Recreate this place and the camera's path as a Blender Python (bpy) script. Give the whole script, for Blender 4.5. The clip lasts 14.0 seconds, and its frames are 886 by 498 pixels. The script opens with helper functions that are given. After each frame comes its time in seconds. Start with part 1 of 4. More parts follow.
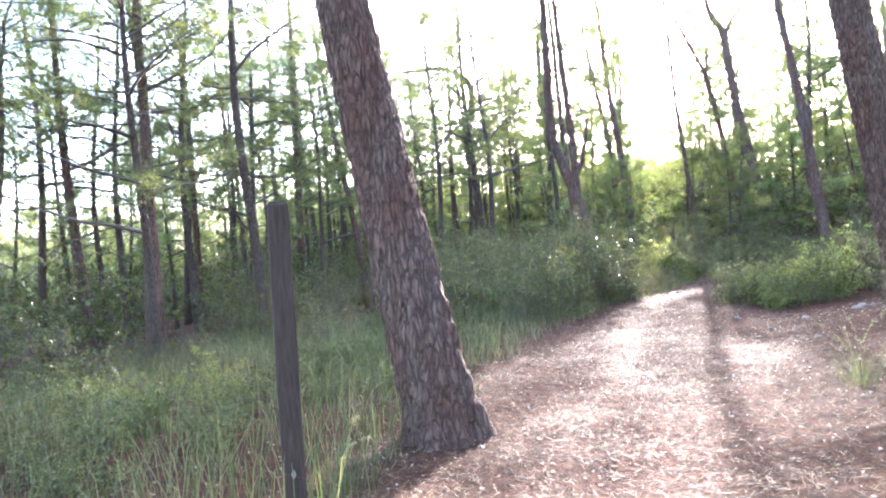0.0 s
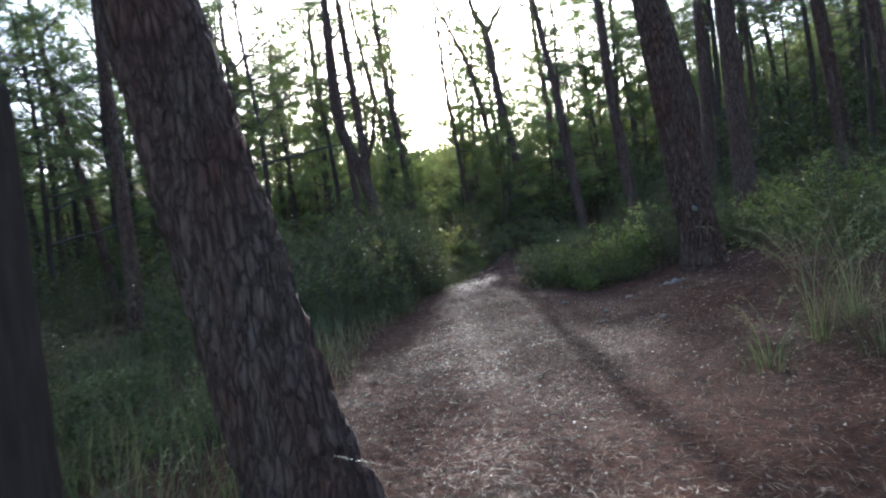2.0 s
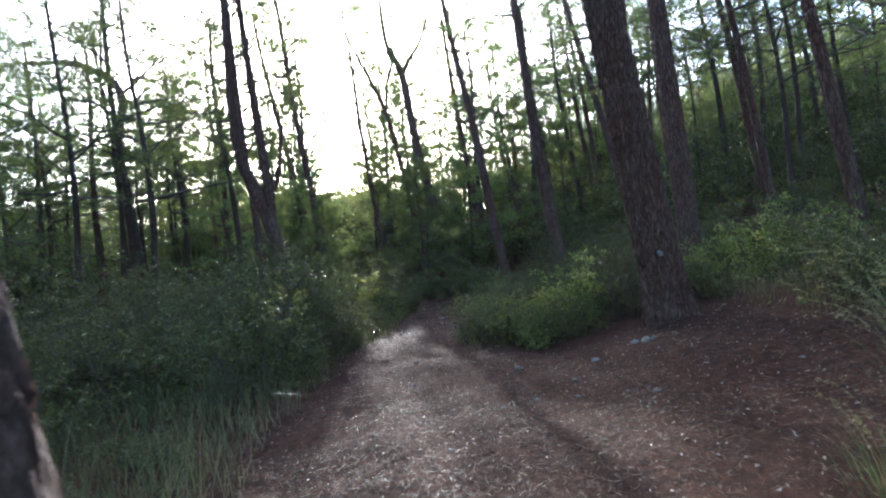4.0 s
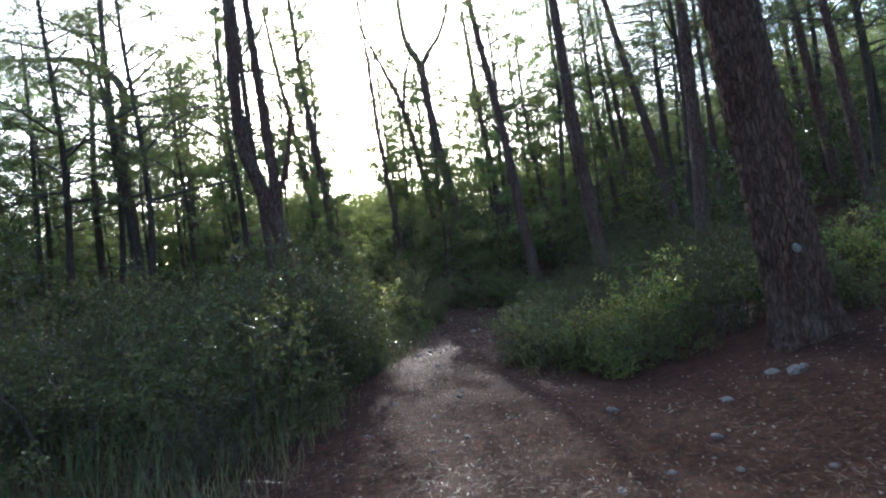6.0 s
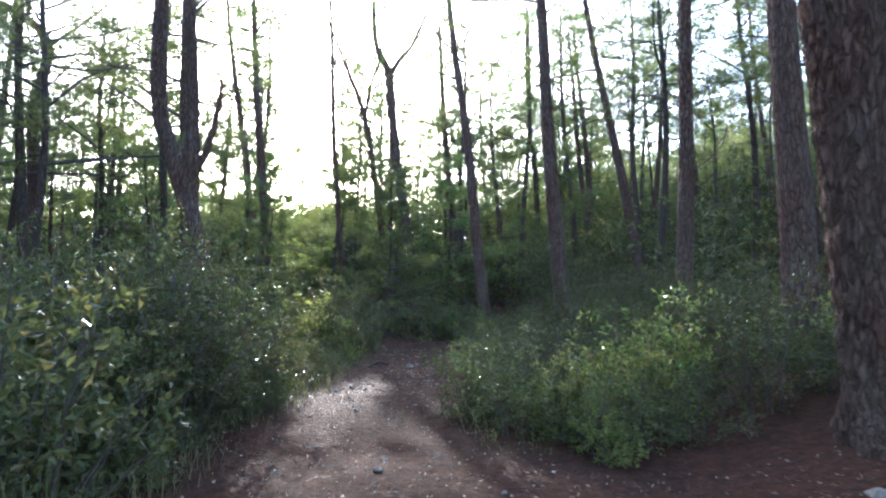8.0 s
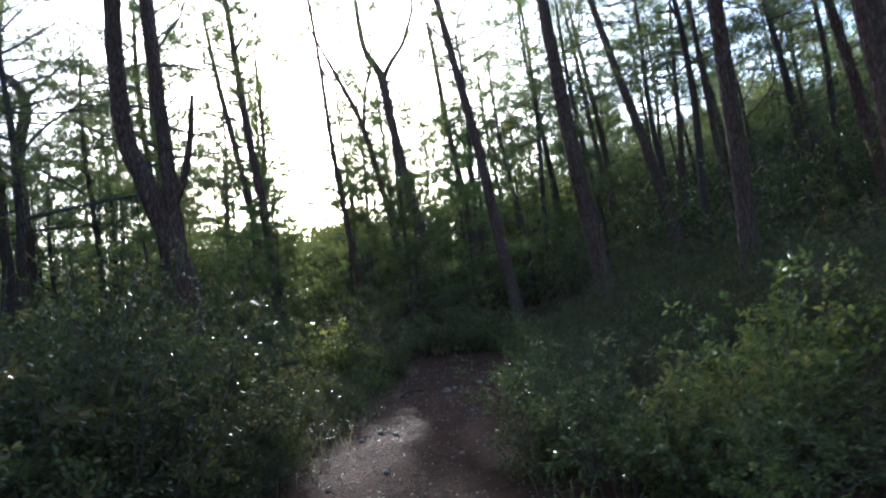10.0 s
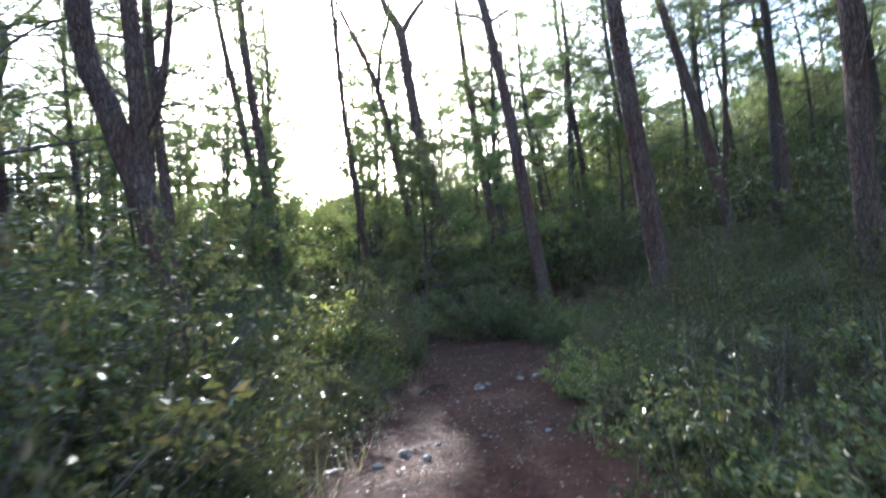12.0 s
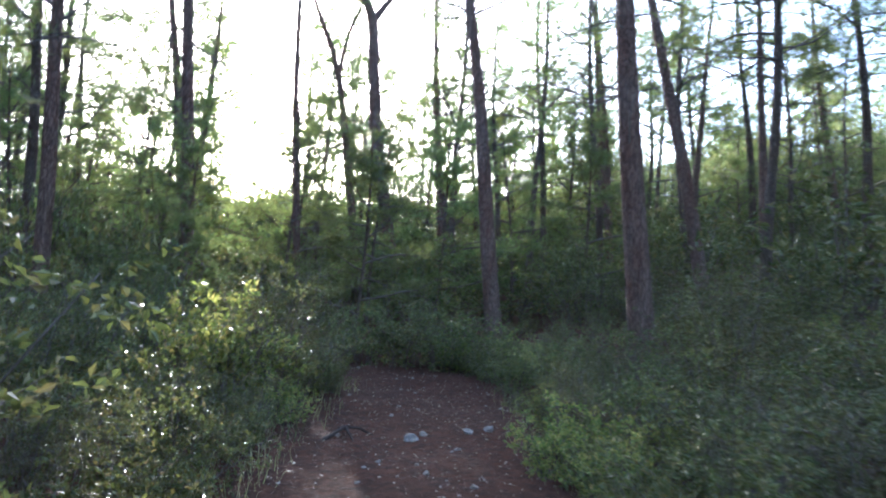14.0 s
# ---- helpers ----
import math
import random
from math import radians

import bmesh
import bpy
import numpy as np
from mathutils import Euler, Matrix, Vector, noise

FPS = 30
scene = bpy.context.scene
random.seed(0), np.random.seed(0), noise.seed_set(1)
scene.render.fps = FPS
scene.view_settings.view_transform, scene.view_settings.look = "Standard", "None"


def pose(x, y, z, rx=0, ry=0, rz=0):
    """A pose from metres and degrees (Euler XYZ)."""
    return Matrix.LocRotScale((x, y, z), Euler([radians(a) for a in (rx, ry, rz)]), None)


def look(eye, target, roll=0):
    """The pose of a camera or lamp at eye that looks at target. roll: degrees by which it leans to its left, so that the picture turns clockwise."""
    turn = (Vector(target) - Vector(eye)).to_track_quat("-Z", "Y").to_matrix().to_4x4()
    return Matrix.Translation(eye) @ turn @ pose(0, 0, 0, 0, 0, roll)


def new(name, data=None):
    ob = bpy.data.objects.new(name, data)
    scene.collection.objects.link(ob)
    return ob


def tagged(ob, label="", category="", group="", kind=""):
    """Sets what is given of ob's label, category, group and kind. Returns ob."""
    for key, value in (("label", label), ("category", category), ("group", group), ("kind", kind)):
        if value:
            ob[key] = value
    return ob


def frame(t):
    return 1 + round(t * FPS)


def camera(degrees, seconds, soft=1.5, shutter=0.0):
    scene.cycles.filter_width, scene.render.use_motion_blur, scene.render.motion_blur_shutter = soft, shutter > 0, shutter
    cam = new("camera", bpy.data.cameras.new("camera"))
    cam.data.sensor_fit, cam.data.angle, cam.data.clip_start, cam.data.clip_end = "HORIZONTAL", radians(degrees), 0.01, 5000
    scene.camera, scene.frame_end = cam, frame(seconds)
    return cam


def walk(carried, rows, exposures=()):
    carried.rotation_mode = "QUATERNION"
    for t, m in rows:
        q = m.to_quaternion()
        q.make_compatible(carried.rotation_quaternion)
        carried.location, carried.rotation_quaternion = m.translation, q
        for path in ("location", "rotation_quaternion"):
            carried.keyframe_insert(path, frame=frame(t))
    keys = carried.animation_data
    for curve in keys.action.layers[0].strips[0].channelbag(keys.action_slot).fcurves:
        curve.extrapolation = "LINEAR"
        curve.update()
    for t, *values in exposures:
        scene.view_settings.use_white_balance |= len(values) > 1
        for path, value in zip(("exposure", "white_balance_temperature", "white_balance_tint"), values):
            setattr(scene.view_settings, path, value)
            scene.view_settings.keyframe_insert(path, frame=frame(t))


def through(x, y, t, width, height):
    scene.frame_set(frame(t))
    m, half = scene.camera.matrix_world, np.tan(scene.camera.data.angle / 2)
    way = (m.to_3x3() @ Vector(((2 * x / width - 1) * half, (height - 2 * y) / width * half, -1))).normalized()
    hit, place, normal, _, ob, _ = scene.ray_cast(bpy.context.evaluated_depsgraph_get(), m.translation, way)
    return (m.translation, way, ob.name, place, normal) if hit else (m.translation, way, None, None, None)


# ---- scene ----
# ---------------------------------------------------------------- camera and walk
cam = camera(74.0, 14.0, soft=2.0, shutter=0.5)
PATH = [
    (0.0, pose(2.664, -4.703, 1.406, 91.58, 4.09, 35.11)),
    (0.5, pose(2.229, -4.443, 1.426, 90.93, 6.05, 33.12)),
    (1.0, pose(1.819, -4.191, 1.434, 91.77, 5.37, 23.99)),
    (1.5, pose(1.559, -3.914, 1.399, 91.81, 4.57, 15.93)),
    (2.0, pose(1.156, -3.472, 1.440, 88.96, 6.75, 12.49)),
    (2.5, pose(0.993, -3.114, 1.469, 89.37, 5.37, 7.09)),
    (3.0, pose(0.832, -2.616, 1.508, 88.96, 7.45, 4.72)),
    (3.2, pose(0.773, -2.420, 1.532, 91.77, 7.83, 5.29)),
    (5.3, pose(0.094, 0.000, 1.520, 92.85, 4.08, 0.04)),
    (5.5, pose(0.030, 0.217, 1.529, 93.53, 5.43, 3.22)),
    (6.0, pose(-0.068, 0.738, 1.536, 93.26, 6.91, 5.05)),
    (6.5, pose(-0.055, 1.371, 1.514, 93.95, 9.54, 3.49)),
    (7.0, pose(-0.155, 2.013, 1.478, 96.39, 8.09, 4.96)),
    (7.5, pose(-0.174, 2.622, 1.401, 96.12, -0.74, -1.85)),
    (7.7, pose(-0.204, 2.870, 1.385, 95.84, -0.74, -1.44)),
    (9.8, pose(-0.238, 4.692, 1.535, 97.85, 6.75, 3.46)),
    (10.0, pose(-0.285, 4.946, 1.521, 96.74, 7.64, 2.03)),
    (10.5, pose(-0.448, 5.570, 1.493, 95.77, 7.54, 6.64)),
    (11.0, pose(-0.602, 6.134, 1.470, 91.97, 7.58, 6.04)),
    (11.5, pose(-0.806, 6.769, 1.468, 91.58, 10.34, 4.47)),
    (12.0, pose(-0.889, 7.368, 1.485, 95.15, 5.01, 2.16)),
    (12.5, pose(-0.918, 8.012, 1.450, 97.03, 9.49, -3.80)),
    (13.0, pose(-0.988, 8.617, 1.414, 98.44, 1.44, -2.32)),
    (13.5, pose(-0.980, 9.164, 1.375, 97.72, 2.27, -4.74)),
    (13.7, pose(-0.989, 9.441, 1.386, 97.79, 0.20, -5.56)),
    (14.0, pose(-1.016, 9.859, 1.391, 97.29, -2.67, -4.45)),
]
EXPOSURE = [(0.0, 4.73, 5760, 16), (0.3, 4.03, 5710, 14), (0.6, 3.33, 5610, 11), (1.0, 2.48, 5610, 9), (1.5, 2.45, 5310, 8), (2.5, 2.80, 5310, 8), (3.2, 3.00, 5310, 8),
            (5.3, 2.25, 5330, 8), (6.0, 2.55, 5330, 8), (6.5, 2.95, 5330, 8), (7.0, 3.15, 5330, 8), (7.7, 3.50, 5330, 8), (9.8, 2.20, 5280, 7), (11.0, 2.20, 5280, 7), (11.5, 2.40, 5330, 8), (12.0, 3.31, 5330, 10), (12.6, 3.81, 5280, 10), (14.0, 3.61, 5280, 11)]
walk(cam, PATH, EXPOSURE)

# ---------------------------------------------------------------- sky and sun
SUN_LEFT, SUN_UP = 13.0, 19.2          # degrees left of north (+y), degrees above the horizon
world = bpy.data.worlds.new("world")
scene.world = world
world.use_nodes = True
wn = world.node_tree.nodes
sky = wn.new("ShaderNodeTexSky")
sky.sky_type, sky.sun_disc = "NISHITA", False
sky.sun_elevation, sky.sun_rotation = radians(SUN_UP), radians(-SUN_LEFT)
sky.air_density, sky.dust_density = 1.0, 2.5
wn["Background"].inputs[1].default_value = 0.15
world.node_tree.links.new(sky.outputs[0], wn["Background"].inputs[0])
sun = new("sun", bpy.data.lights.new("sun", "SUN"))
sun.data.energy, sun.data.angle, sun.data.color = 2.8, radians(0.6), (1.0, 0.91, 0.78)
sun_dir = Vector((-math.sin(radians(SUN_LEFT)) * math.cos(radians(SUN_UP)), math.cos(radians(SUN_LEFT)) * math.cos(radians(SUN_UP)), math.sin(radians(SUN_UP))))
sun.matrix_world = look(sun_dir * 60, (0, 0, 0))

rng = np.random.default_rng(7)


# ---------------------------------------------------------------- materials
class Nodes:
    """Short hand for a node material."""
    def __init__(self, name):
        self.mat = bpy.data.materials.new(name)
        self.mat.use_nodes = True
        self.t = self.mat.node_tree
        self.bsdf = self.t.nodes["Principled BSDF"]
        self.out = self.t.nodes["Material Output"]

    def add(self, kind, **inputs):
        n = self.t.nodes.new("ShaderNode" + kind)
        for k, v in inputs.items():
            n.inputs[k.replace("_", " ")].default_value = v
        return n

    def join(self, a, b):
        self.t.links.new(a, b)

    def coords(self, scale=(1, 1, 1)):
        m = self.add("Mapping")
        m.inputs["Scale"].default_value = scale
        self.join(self.add("TexCoord").outputs["Object"], m.inputs["Vector"])
        return m.outputs[0]

    def noise(self, scale, detail=4.0, vec=None, rough=0.55):
        n = self.add("TexNoise", Scale=scale, Detail=detail, Roughness=rough)
        if vec is not None:
            self.join(vec, n.inputs["Vector"])
        return n.outputs["Fac"]

    def ramp(self, fac, stops):
        r = self.add("ValToRGB")
        e = r.color_ramp.elements
        while len(e) < len(stops):
            e.new(0.5)
        for q, (p, c) in zip(e, stops):
            q.position, q.color = p, (*c, 1)
        self.join(fac, r.inputs[0])
        return r.outputs[0]

    def mix(self, fac, a, b, blend="MIX"):
        m = self.add("Mix")
        m.data_type, m.blend_type = "RGBA", blend
        for s, v in ((m.inputs[0], fac), (m.inputs[6], a), (m.inputs[7], b)):
            if isinstance(v, (int, float)):
                s.default_value = v
            elif isinstance(v, tuple):
                s.default_value = (*v, 1)
            else:
                self.join(v, s)
        return m.outputs[2]

    def maths(self, op, a, b):
        m = self.add("Math")
        m.operation = op
        for s, v in zip(m.inputs, (a, b)):
            if isinstance(v, (int, float)):
                s.default_value = v
            else:
                self.join(v, s)
        return m.outputs[0]

    def bump(self, height, strength, distance):
        b = self.add("Bump", Strength=strength, Distance=distance)
        self.join(height, b.inputs["Height"])
        self.join(b.outputs[0], self.bsdf.inputs["Normal"])

    def done(self, color, rough=0.8, spec=0.3):
        if isinstance(color, tuple):
            self.bsdf.inputs["Base Color"].default_value = (*color, 1)
        else:
            self.join(color, self.bsdf.inputs["Base Color"])
        if isinstance(rough, float):
            self.bsdf.inputs["Roughness"].default_value = rough
        else:
            self.join(rough, self.bsdf.inputs["Roughness"])
        self.bsdf.inputs["Specular IOR Level"].default_value = spec
        return self.mat


def bark_material(name, dark, mid, pale, scale=1.0):
    """Upright flaking plates with dark cracks between them and pale scale edges."""
    n = Nodes(name)
    v = n.coords((9 * scale, 9 * scale, 2.6 * scale))
    warp = n.add("TexNoise", Scale=1.3, Detail=4.0, Roughness=0.6)
    n.join(v, warp.inputs["Vector"])
    wv = n.add("VectorMath")
    wv.operation = "MULTIPLY_ADD"
    n.join(warp.outputs["Color"], wv.inputs[0])
    wv.inputs[1].default_value = (0.9, 0.9, 0.9)
    n.join(v, wv.inputs[2])
    vor = n.add("TexVoronoi", Scale=1.9)
    vor.feature = "DISTANCE_TO_EDGE"
    n.join(wv.outputs[0], vor.inputs["Vector"])
    cells = n.add("TexVoronoi", Scale=1.9)
    n.join(wv.outputs[0], cells.inputs["Vector"])
    plate = n.ramp(n.maths("ADD", vor.outputs["Distance"], n.maths("MULTIPLY", n.noise(2.5, 5.0, v, 0.7), 0.22)), [(0.08, (0, 0, 0)), (0.34, (1, 1, 1))])
    grain = n.noise(3.0, 9.0, v, 0.8)
    strands = n.noise(1.2, 7.0, n.coords((26 * scale, 26 * scale, 2.6 * scale)), 0.75)
    large = n.noise(0.35, 3.0, v)
    body = n.mix(n.ramp(grain, [(0.3, (0, 0, 0)), (0.75, (1, 1, 1))]), mid, pale)
    body = n.mix(n.maths("MULTIPLY", cells.outputs["Color"], 0.35), body, mid)
    body = n.mix(n.ramp(strands, [(0.42, (0, 0, 0)), (0.72, (0.85, 0.85, 0.85))]), body, dark)
    body = n.mix(n.ramp(large, [(0.4, (0, 0, 0)), (0.7, (0.6, 0.6, 0.6))]), body, (mid[0] * 0.95, mid[1] * 0.62, mid[2] * 0.5))
    col = n.mix(n.maths("MULTIPLY", n.maths("SUBTRACT", 1.0, plate), 0.6), body, dark)
    h = n.maths("ADD", n.maths("MULTIPLY", plate, 0.9), n.maths("ADD", n.maths("MULTIPLY", grain, 0.6), n.maths("MULTIPLY", strands, 0.4)))
    n.bump(h, 1.0, 0.035)
    return n.done(col, 0.9, 0.15)


def leaf_material(name, colours, gloss=0.4, through=0.45, spec=0.5):
    """Leaves that let some light through; colour varies from leaf to leaf and from plant to plant."""
    n = Nodes(name)
    g = n.add("NewGeometry")
    info = n.add("ObjectInfo")
    col = n.ramp(g.outputs["Random Per Island"], [(i / max(1, len(colours) - 1), c) for i, c in enumerate(colours)])
    hsv = n.add("HueSaturation")
    n.join(n.maths("ADD", n.maths("MULTIPLY", info.outputs["Random"], 0.05), 0.475), hsv.inputs["Hue"])
    n.join(n.maths("ADD", n.maths("MULTIPLY", info.outputs["Random"], 0.5), 0.75), hsv.inputs["Value"])
    hsv.inputs["Saturation"].default_value = 0.82
    n.join(col, hsv.inputs["Color"])
    patch = n.noise(2.5, 2.0, n.coords())
    final = n.mix(n.maths("MULTIPLY", patch, 0.35), hsv.outputs[0], (0.10, 0.075, 0.03))
    n.done(final, gloss, spec)
    tr = n.add("BsdfTranslucent")
    n.join(n.mix(1.0, final, (1.15, 1.22, 0.8), "MULTIPLY"), tr.inputs["Color"])
    m = n.add("MixShader", Fac=through)
    n.join(n.bsdf.outputs[0], m.inputs[1])
    n.join(tr.outputs[0], m.inputs[2])
    n.join(m.outputs[0], n.out.inputs["Surface"])
    return n.mat


def soil_material():
    n = Nodes("forest_floor_soil")
    v = n.coords()
    big = n.noise(0.35, 3.0, v)
    mid = n.noise(2.2, 5.0, v, 0.65)
    fine = n.noise(34.0, 5.0, v, 0.75)
    strands = n.add("TexNoise", Scale=1.0, Detail=3.0, Distortion=2.5)
    n.join(n.coords((60, 9, 30)), strands.inputs["Vector"])
    col = n.ramp(fine, [(0.25, (0.024, 0.012, 0.009)), (0.5, (0.080, 0.034, 0.021)), (0.78, (0.165, 0.082, 0.052))])
    col = n.mix(n.ramp(mid, [(0.35, (0, 0, 0)), (0.7, (1, 1, 1))]), col, (0.074, 0.030, 0.018))
    col = n.mix(n.ramp(strands.outputs["Fac"], [(0.55, (0, 0, 0)), (0.74, (0.55, 0.55, 0.55))]), col, (0.17, 0.09, 0.05))
    col = n.mix(n.ramp(big, [(0.4, (0, 0, 0)), (0.75, (0.55, 0.55, 0.55))]), col, (0.05, 0.031, 0.021))
    h = n.maths("ADD", n.maths("MULTIPLY", fine, 0.6), n.maths("MULTIPLY", mid, 1.0))
    clods = n.noise(9.0, 6.0, v, 0.7)
    col = n.mix(n.ramp(clods, [(0.42, (0, 0, 0)), (0.62, (0.75, 0.75, 0.75))]), col, (0.030, 0.019, 0.015))
    n.bump(n.maths("ADD", h, clods), 1.0, 0.06)
    return n.done(col, 0.95, 0.06)


def speckled(name, stops, scale=8.0, rough=0.8, spec=0.3, bump=0.4, stretch=(1, 1, 1), per_island=0.0):
    n = Nodes(name)
    v = n.coords(stretch)
    f = n.noise(scale, 6.0, v, 0.65)
    col = n.ramp(f, stops)
    col = n.mix(n.maths("MULTIPLY", n.noise(scale * 0.15, 2.0, v), 0.5), col, stops[0][1])
    if per_island:
        g = n.add("NewGeometry")
        col = n.mix(n.maths("MULTIPLY", g.outputs["Random Per Island"], per_island), col, stops[-1][1])
    n.bump(f, bump, 0.01)
    return n.done(col, rough, spec)


BARK = bark_material("pine_bark", (0.022, 0.014, 0.011), (0.120, 0.070, 0.052), (0.270, 0.195, 0.160))
BARK_FAR = bark_material("young_pine_bark", (0.028, 0.021, 0.017), (0.10, 0.074, 0.058), (0.175, 0.14, 0.115), 1.4)
TWIG = speckled("twig_bark", [(0.3, (0.05, 0.038, 0.03)), (0.7, (0.14, 0.11, 0.09))], 30, 0.85)
NEEDLE = leaf_material("pine_needles", [(0.07, 0.10, 0.026), (0.10, 0.145, 0.036), (0.145, 0.18, 0.05), (0.18, 0.16, 0.06)], 0.5, 0.58, 0.35)
LEAF = leaf_material("shrub_leaves", [(0.040, 0.056, 0.016), (0.070, 0.090, 0.024), (0.108, 0.118, 0.030), (0.16, 0.115, 0.040)], 0.30, 0.32, 0.16)
# yellow-green leaves; on the lit bushes the colour stands in for sunlight
LEAF_FRESH_LIT = leaf_material("fresh_and_lit_leaves", [(0.085, 0.12, 0.018), (0.14, 0.18, 0.026), (0.21, 0.22, 0.038), (0.27, 0.21, 0.05)], 0.34, 0.55, 0.3)
LEAF_DULL = leaf_material("dull_leaves", [(0.050, 0.058, 0.024), (0.085, 0.084, 0.034), (0.13, 0.092, 0.042)], 0.36, 0.30, 0.16)
GRASS = leaf_material("grass_blades", [(0.040, 0.072, 0.020), (0.062, 0.095, 0.028), (0.10, 0.11, 0.045), (0.21, 0.17, 0.085)], 0.5, 0.4, 0.15)
STRAW = leaf_material("dry_grass", [(0.20, 0.17, 0.07), (0.30, 0.25, 0.11), (0.16, 0.19, 0.06)], 0.45, 0.4, 0.4)
LITTER = leaf_material("fallen_needles", [(0.060, 0.027, 0.015), (0.105, 0.047, 0.025), (0.17, 0.082, 0.042), (0.31, 0.20, 0.115)], 0.6, 0.06, 0.2)
DEAD_LEAF = leaf_material("dead_leaves", [(0.13, 0.075, 0.045), (0.24, 0.16, 0.11), (0.42, 0.34, 0.27)], 0.5, 0.15, 0.3)
SOIL = soil_material()
STONE = speckled("limestone", [(0.3, (0.10, 0.078, 0.064)), (0.55, (0.20, 0.168, 0.142)), (0.8, (0.36, 0.32, 0.28))], 5, 0.8, 0.3, 0.6)
LICHEN = speckled("pale_lichen", [(0.35, (0.09, 0.075, 0.062)), (0.65, (0.25, 0.23, 0.205))], 60, 0.9)
POST = speckled("weathered_post_wood", [(0.3, (0.030, 0.022, 0.018)), (0.6, (0.062, 0.043, 0.034)), (0.8, (0.10, 0.072, 0.058))], 5, 0.92, 0.08, 0.6, (14, 14, 1.2))


# ---------------------------------------------------------------- mesh helpers
def mesh(name, verts, faces, mat, smooth=False):
    me = bpy.data.meshes.new(name)
    me.from_pydata(np.asarray(verts, float).tolist(), [], faces if isinstance(faces, list) else faces.tolist())
    me.materials.append(mat)
    if smooth:
        me.polygons.foreach_set("use_smooth", [True] * len(me.polygons))
    me.update()
    return me


def part(name, me, parent, label=""):
    ob = new(name, me)
    ob.parent = parent
    return tagged(ob, label) if label else ob


def thing(name, place, label, category, group="", turn=0.0, size=1.0, kind=""):
    ob = new(name)
    ob.empty_display_size = 0.2
    ob.matrix_basis = Matrix.LocRotScale(place, Euler((0, 0, turn)), (size, size, size))
    return tagged(ob, label, category, group, kind)


def tube(pts, radii, sides, lumps=None):
    """Rings along a bent line, closed at the tip."""
    pts = np.asarray(pts, float)
    radii = np.asarray(radii, float)
    tang = np.gradient(pts, axis=0)
    tang /= np.linalg.norm(tang, axis=1)[:, None] + 1e-9
    if np.abs(tang[:, 2]).mean() > 0.6:
        ref = np.tile([[1.0, 0, 0]], (len(pts), 1))
    else:
        ref = np.tile([[0, 0, 1.0]], (len(pts), 1))
    u = np.cross(ref, tang)
    u /= np.linalg.norm(u, axis=1)[:, None] + 1e-9
    w = np.cross(tang, u)
    a = np.linspace(0, 2 * np.pi, sides, endpoint=False)
    rad = radii[:, None] * np.ones(sides)[None]
    if lumps is not None:
        rad = rad * (1 + lumps)
    v = pts[:, None] + rad[..., None] * (np.cos(a)[None, :, None] * u[:, None] + np.sin(a)[None, :, None] * w[:, None])
    v = v.reshape(-1, 3)
    f = []
    for i in range(len(pts) - 1):
        for k in range(sides):
            k2 = (k + 1) % sides
            f.append((i * sides + k, i * sides + k2, (i + 1) * sides + k2, (i + 1) * sides + k))
    top = (len(pts) - 1) * sides
    f.append(tuple(top + k for k in range(sides)))
    return v, f


class Soup:
    """Gathers pieces of mesh."""
    def __init__(self):
        self.v, self.f, self.n = [], [], 0

    def add(self, v, f):
        self.v.append(np.asarray(v, float))
        self.f += [tuple(int(i) + self.n for i in q) for q in f]
        self.n += len(v)

    def mesh(self, name, mat, smooth=True):
        return mesh(name, np.concatenate(self.v), self.f, mat, smooth)


def unit(v):
    return v / (np.linalg.norm(v, axis=-1, keepdims=True) + 1e-9)


def leaves(centres, axes, length, width, r, fold=0.25):
    """A pointed leaf of two faces at each centre."""
    n = len(centres)
    a = unit(axes)
    s = unit(np.cross(a, unit(r.normal(size=(n, 3)))))
    up = np.cross(s, a)
    L = (length * r.uniform(0.65, 1.3, n))[:, None]
    W = (width * r.uniform(0.7, 1.25, n))[:, None]
    base, tip = centres, centres + a * L - up * L * 0.12
    mid = centres + a * L * 0.5
    v = np.stack([base, mid + s * W * 0.5 + up * W * fold, tip, mid - s * W * 0.5 + up * W * fold], 1).reshape(-1, 3)
    i = np.arange(n)[:, None] * 4
    f = np.concatenate([i + [[0, 1, 2]], i + [[0, 2, 3]]], 0)
    return v, f


def blades(roots, tips, width, r, bend=0.25):
    """Grass blades: a bent strip of three faces that ends in a point."""
    n = len(roots)
    d = tips - roots
    side = unit(np.cross(d, np.array([0, 0, 1.0])) + r.normal(size=(n, 3)) * 0.02) * (width * r.uniform(0.6, 1.4, n))[:, None] * 0.5
    h = np.linalg.norm(d, axis=1)[:, None]
    mid = roots + d * 0.55 + np.array([0, 0, 1.0]) * h * bend
    v = np.stack([roots - side, roots + side, mid - side * 0.8, mid + side * 0.8, tips], 1).reshape(-1, 3)
    i = np.arange(n)[:, None] * 5
    f = np.concatenate([i + [[0, 1, 3]], i + [[0, 3, 2]], i + [[2, 3, 4]]], 0)
    return v, f


# ---------------------------------------------------------------- the lie of the land
LANE_Y = (-40, -6, -0.5, 1, 4, 6.5, 10, 16, 20, 26, 33, 45, 80, 300, 900)
LANE_Z = (-0.8, -0.06, -0.10, -0.12, 0.02, 0.10, 0.12, 0.15, 0.32, 0.95, 1.7, 2.9, 6.0, 30.0, 60.0)


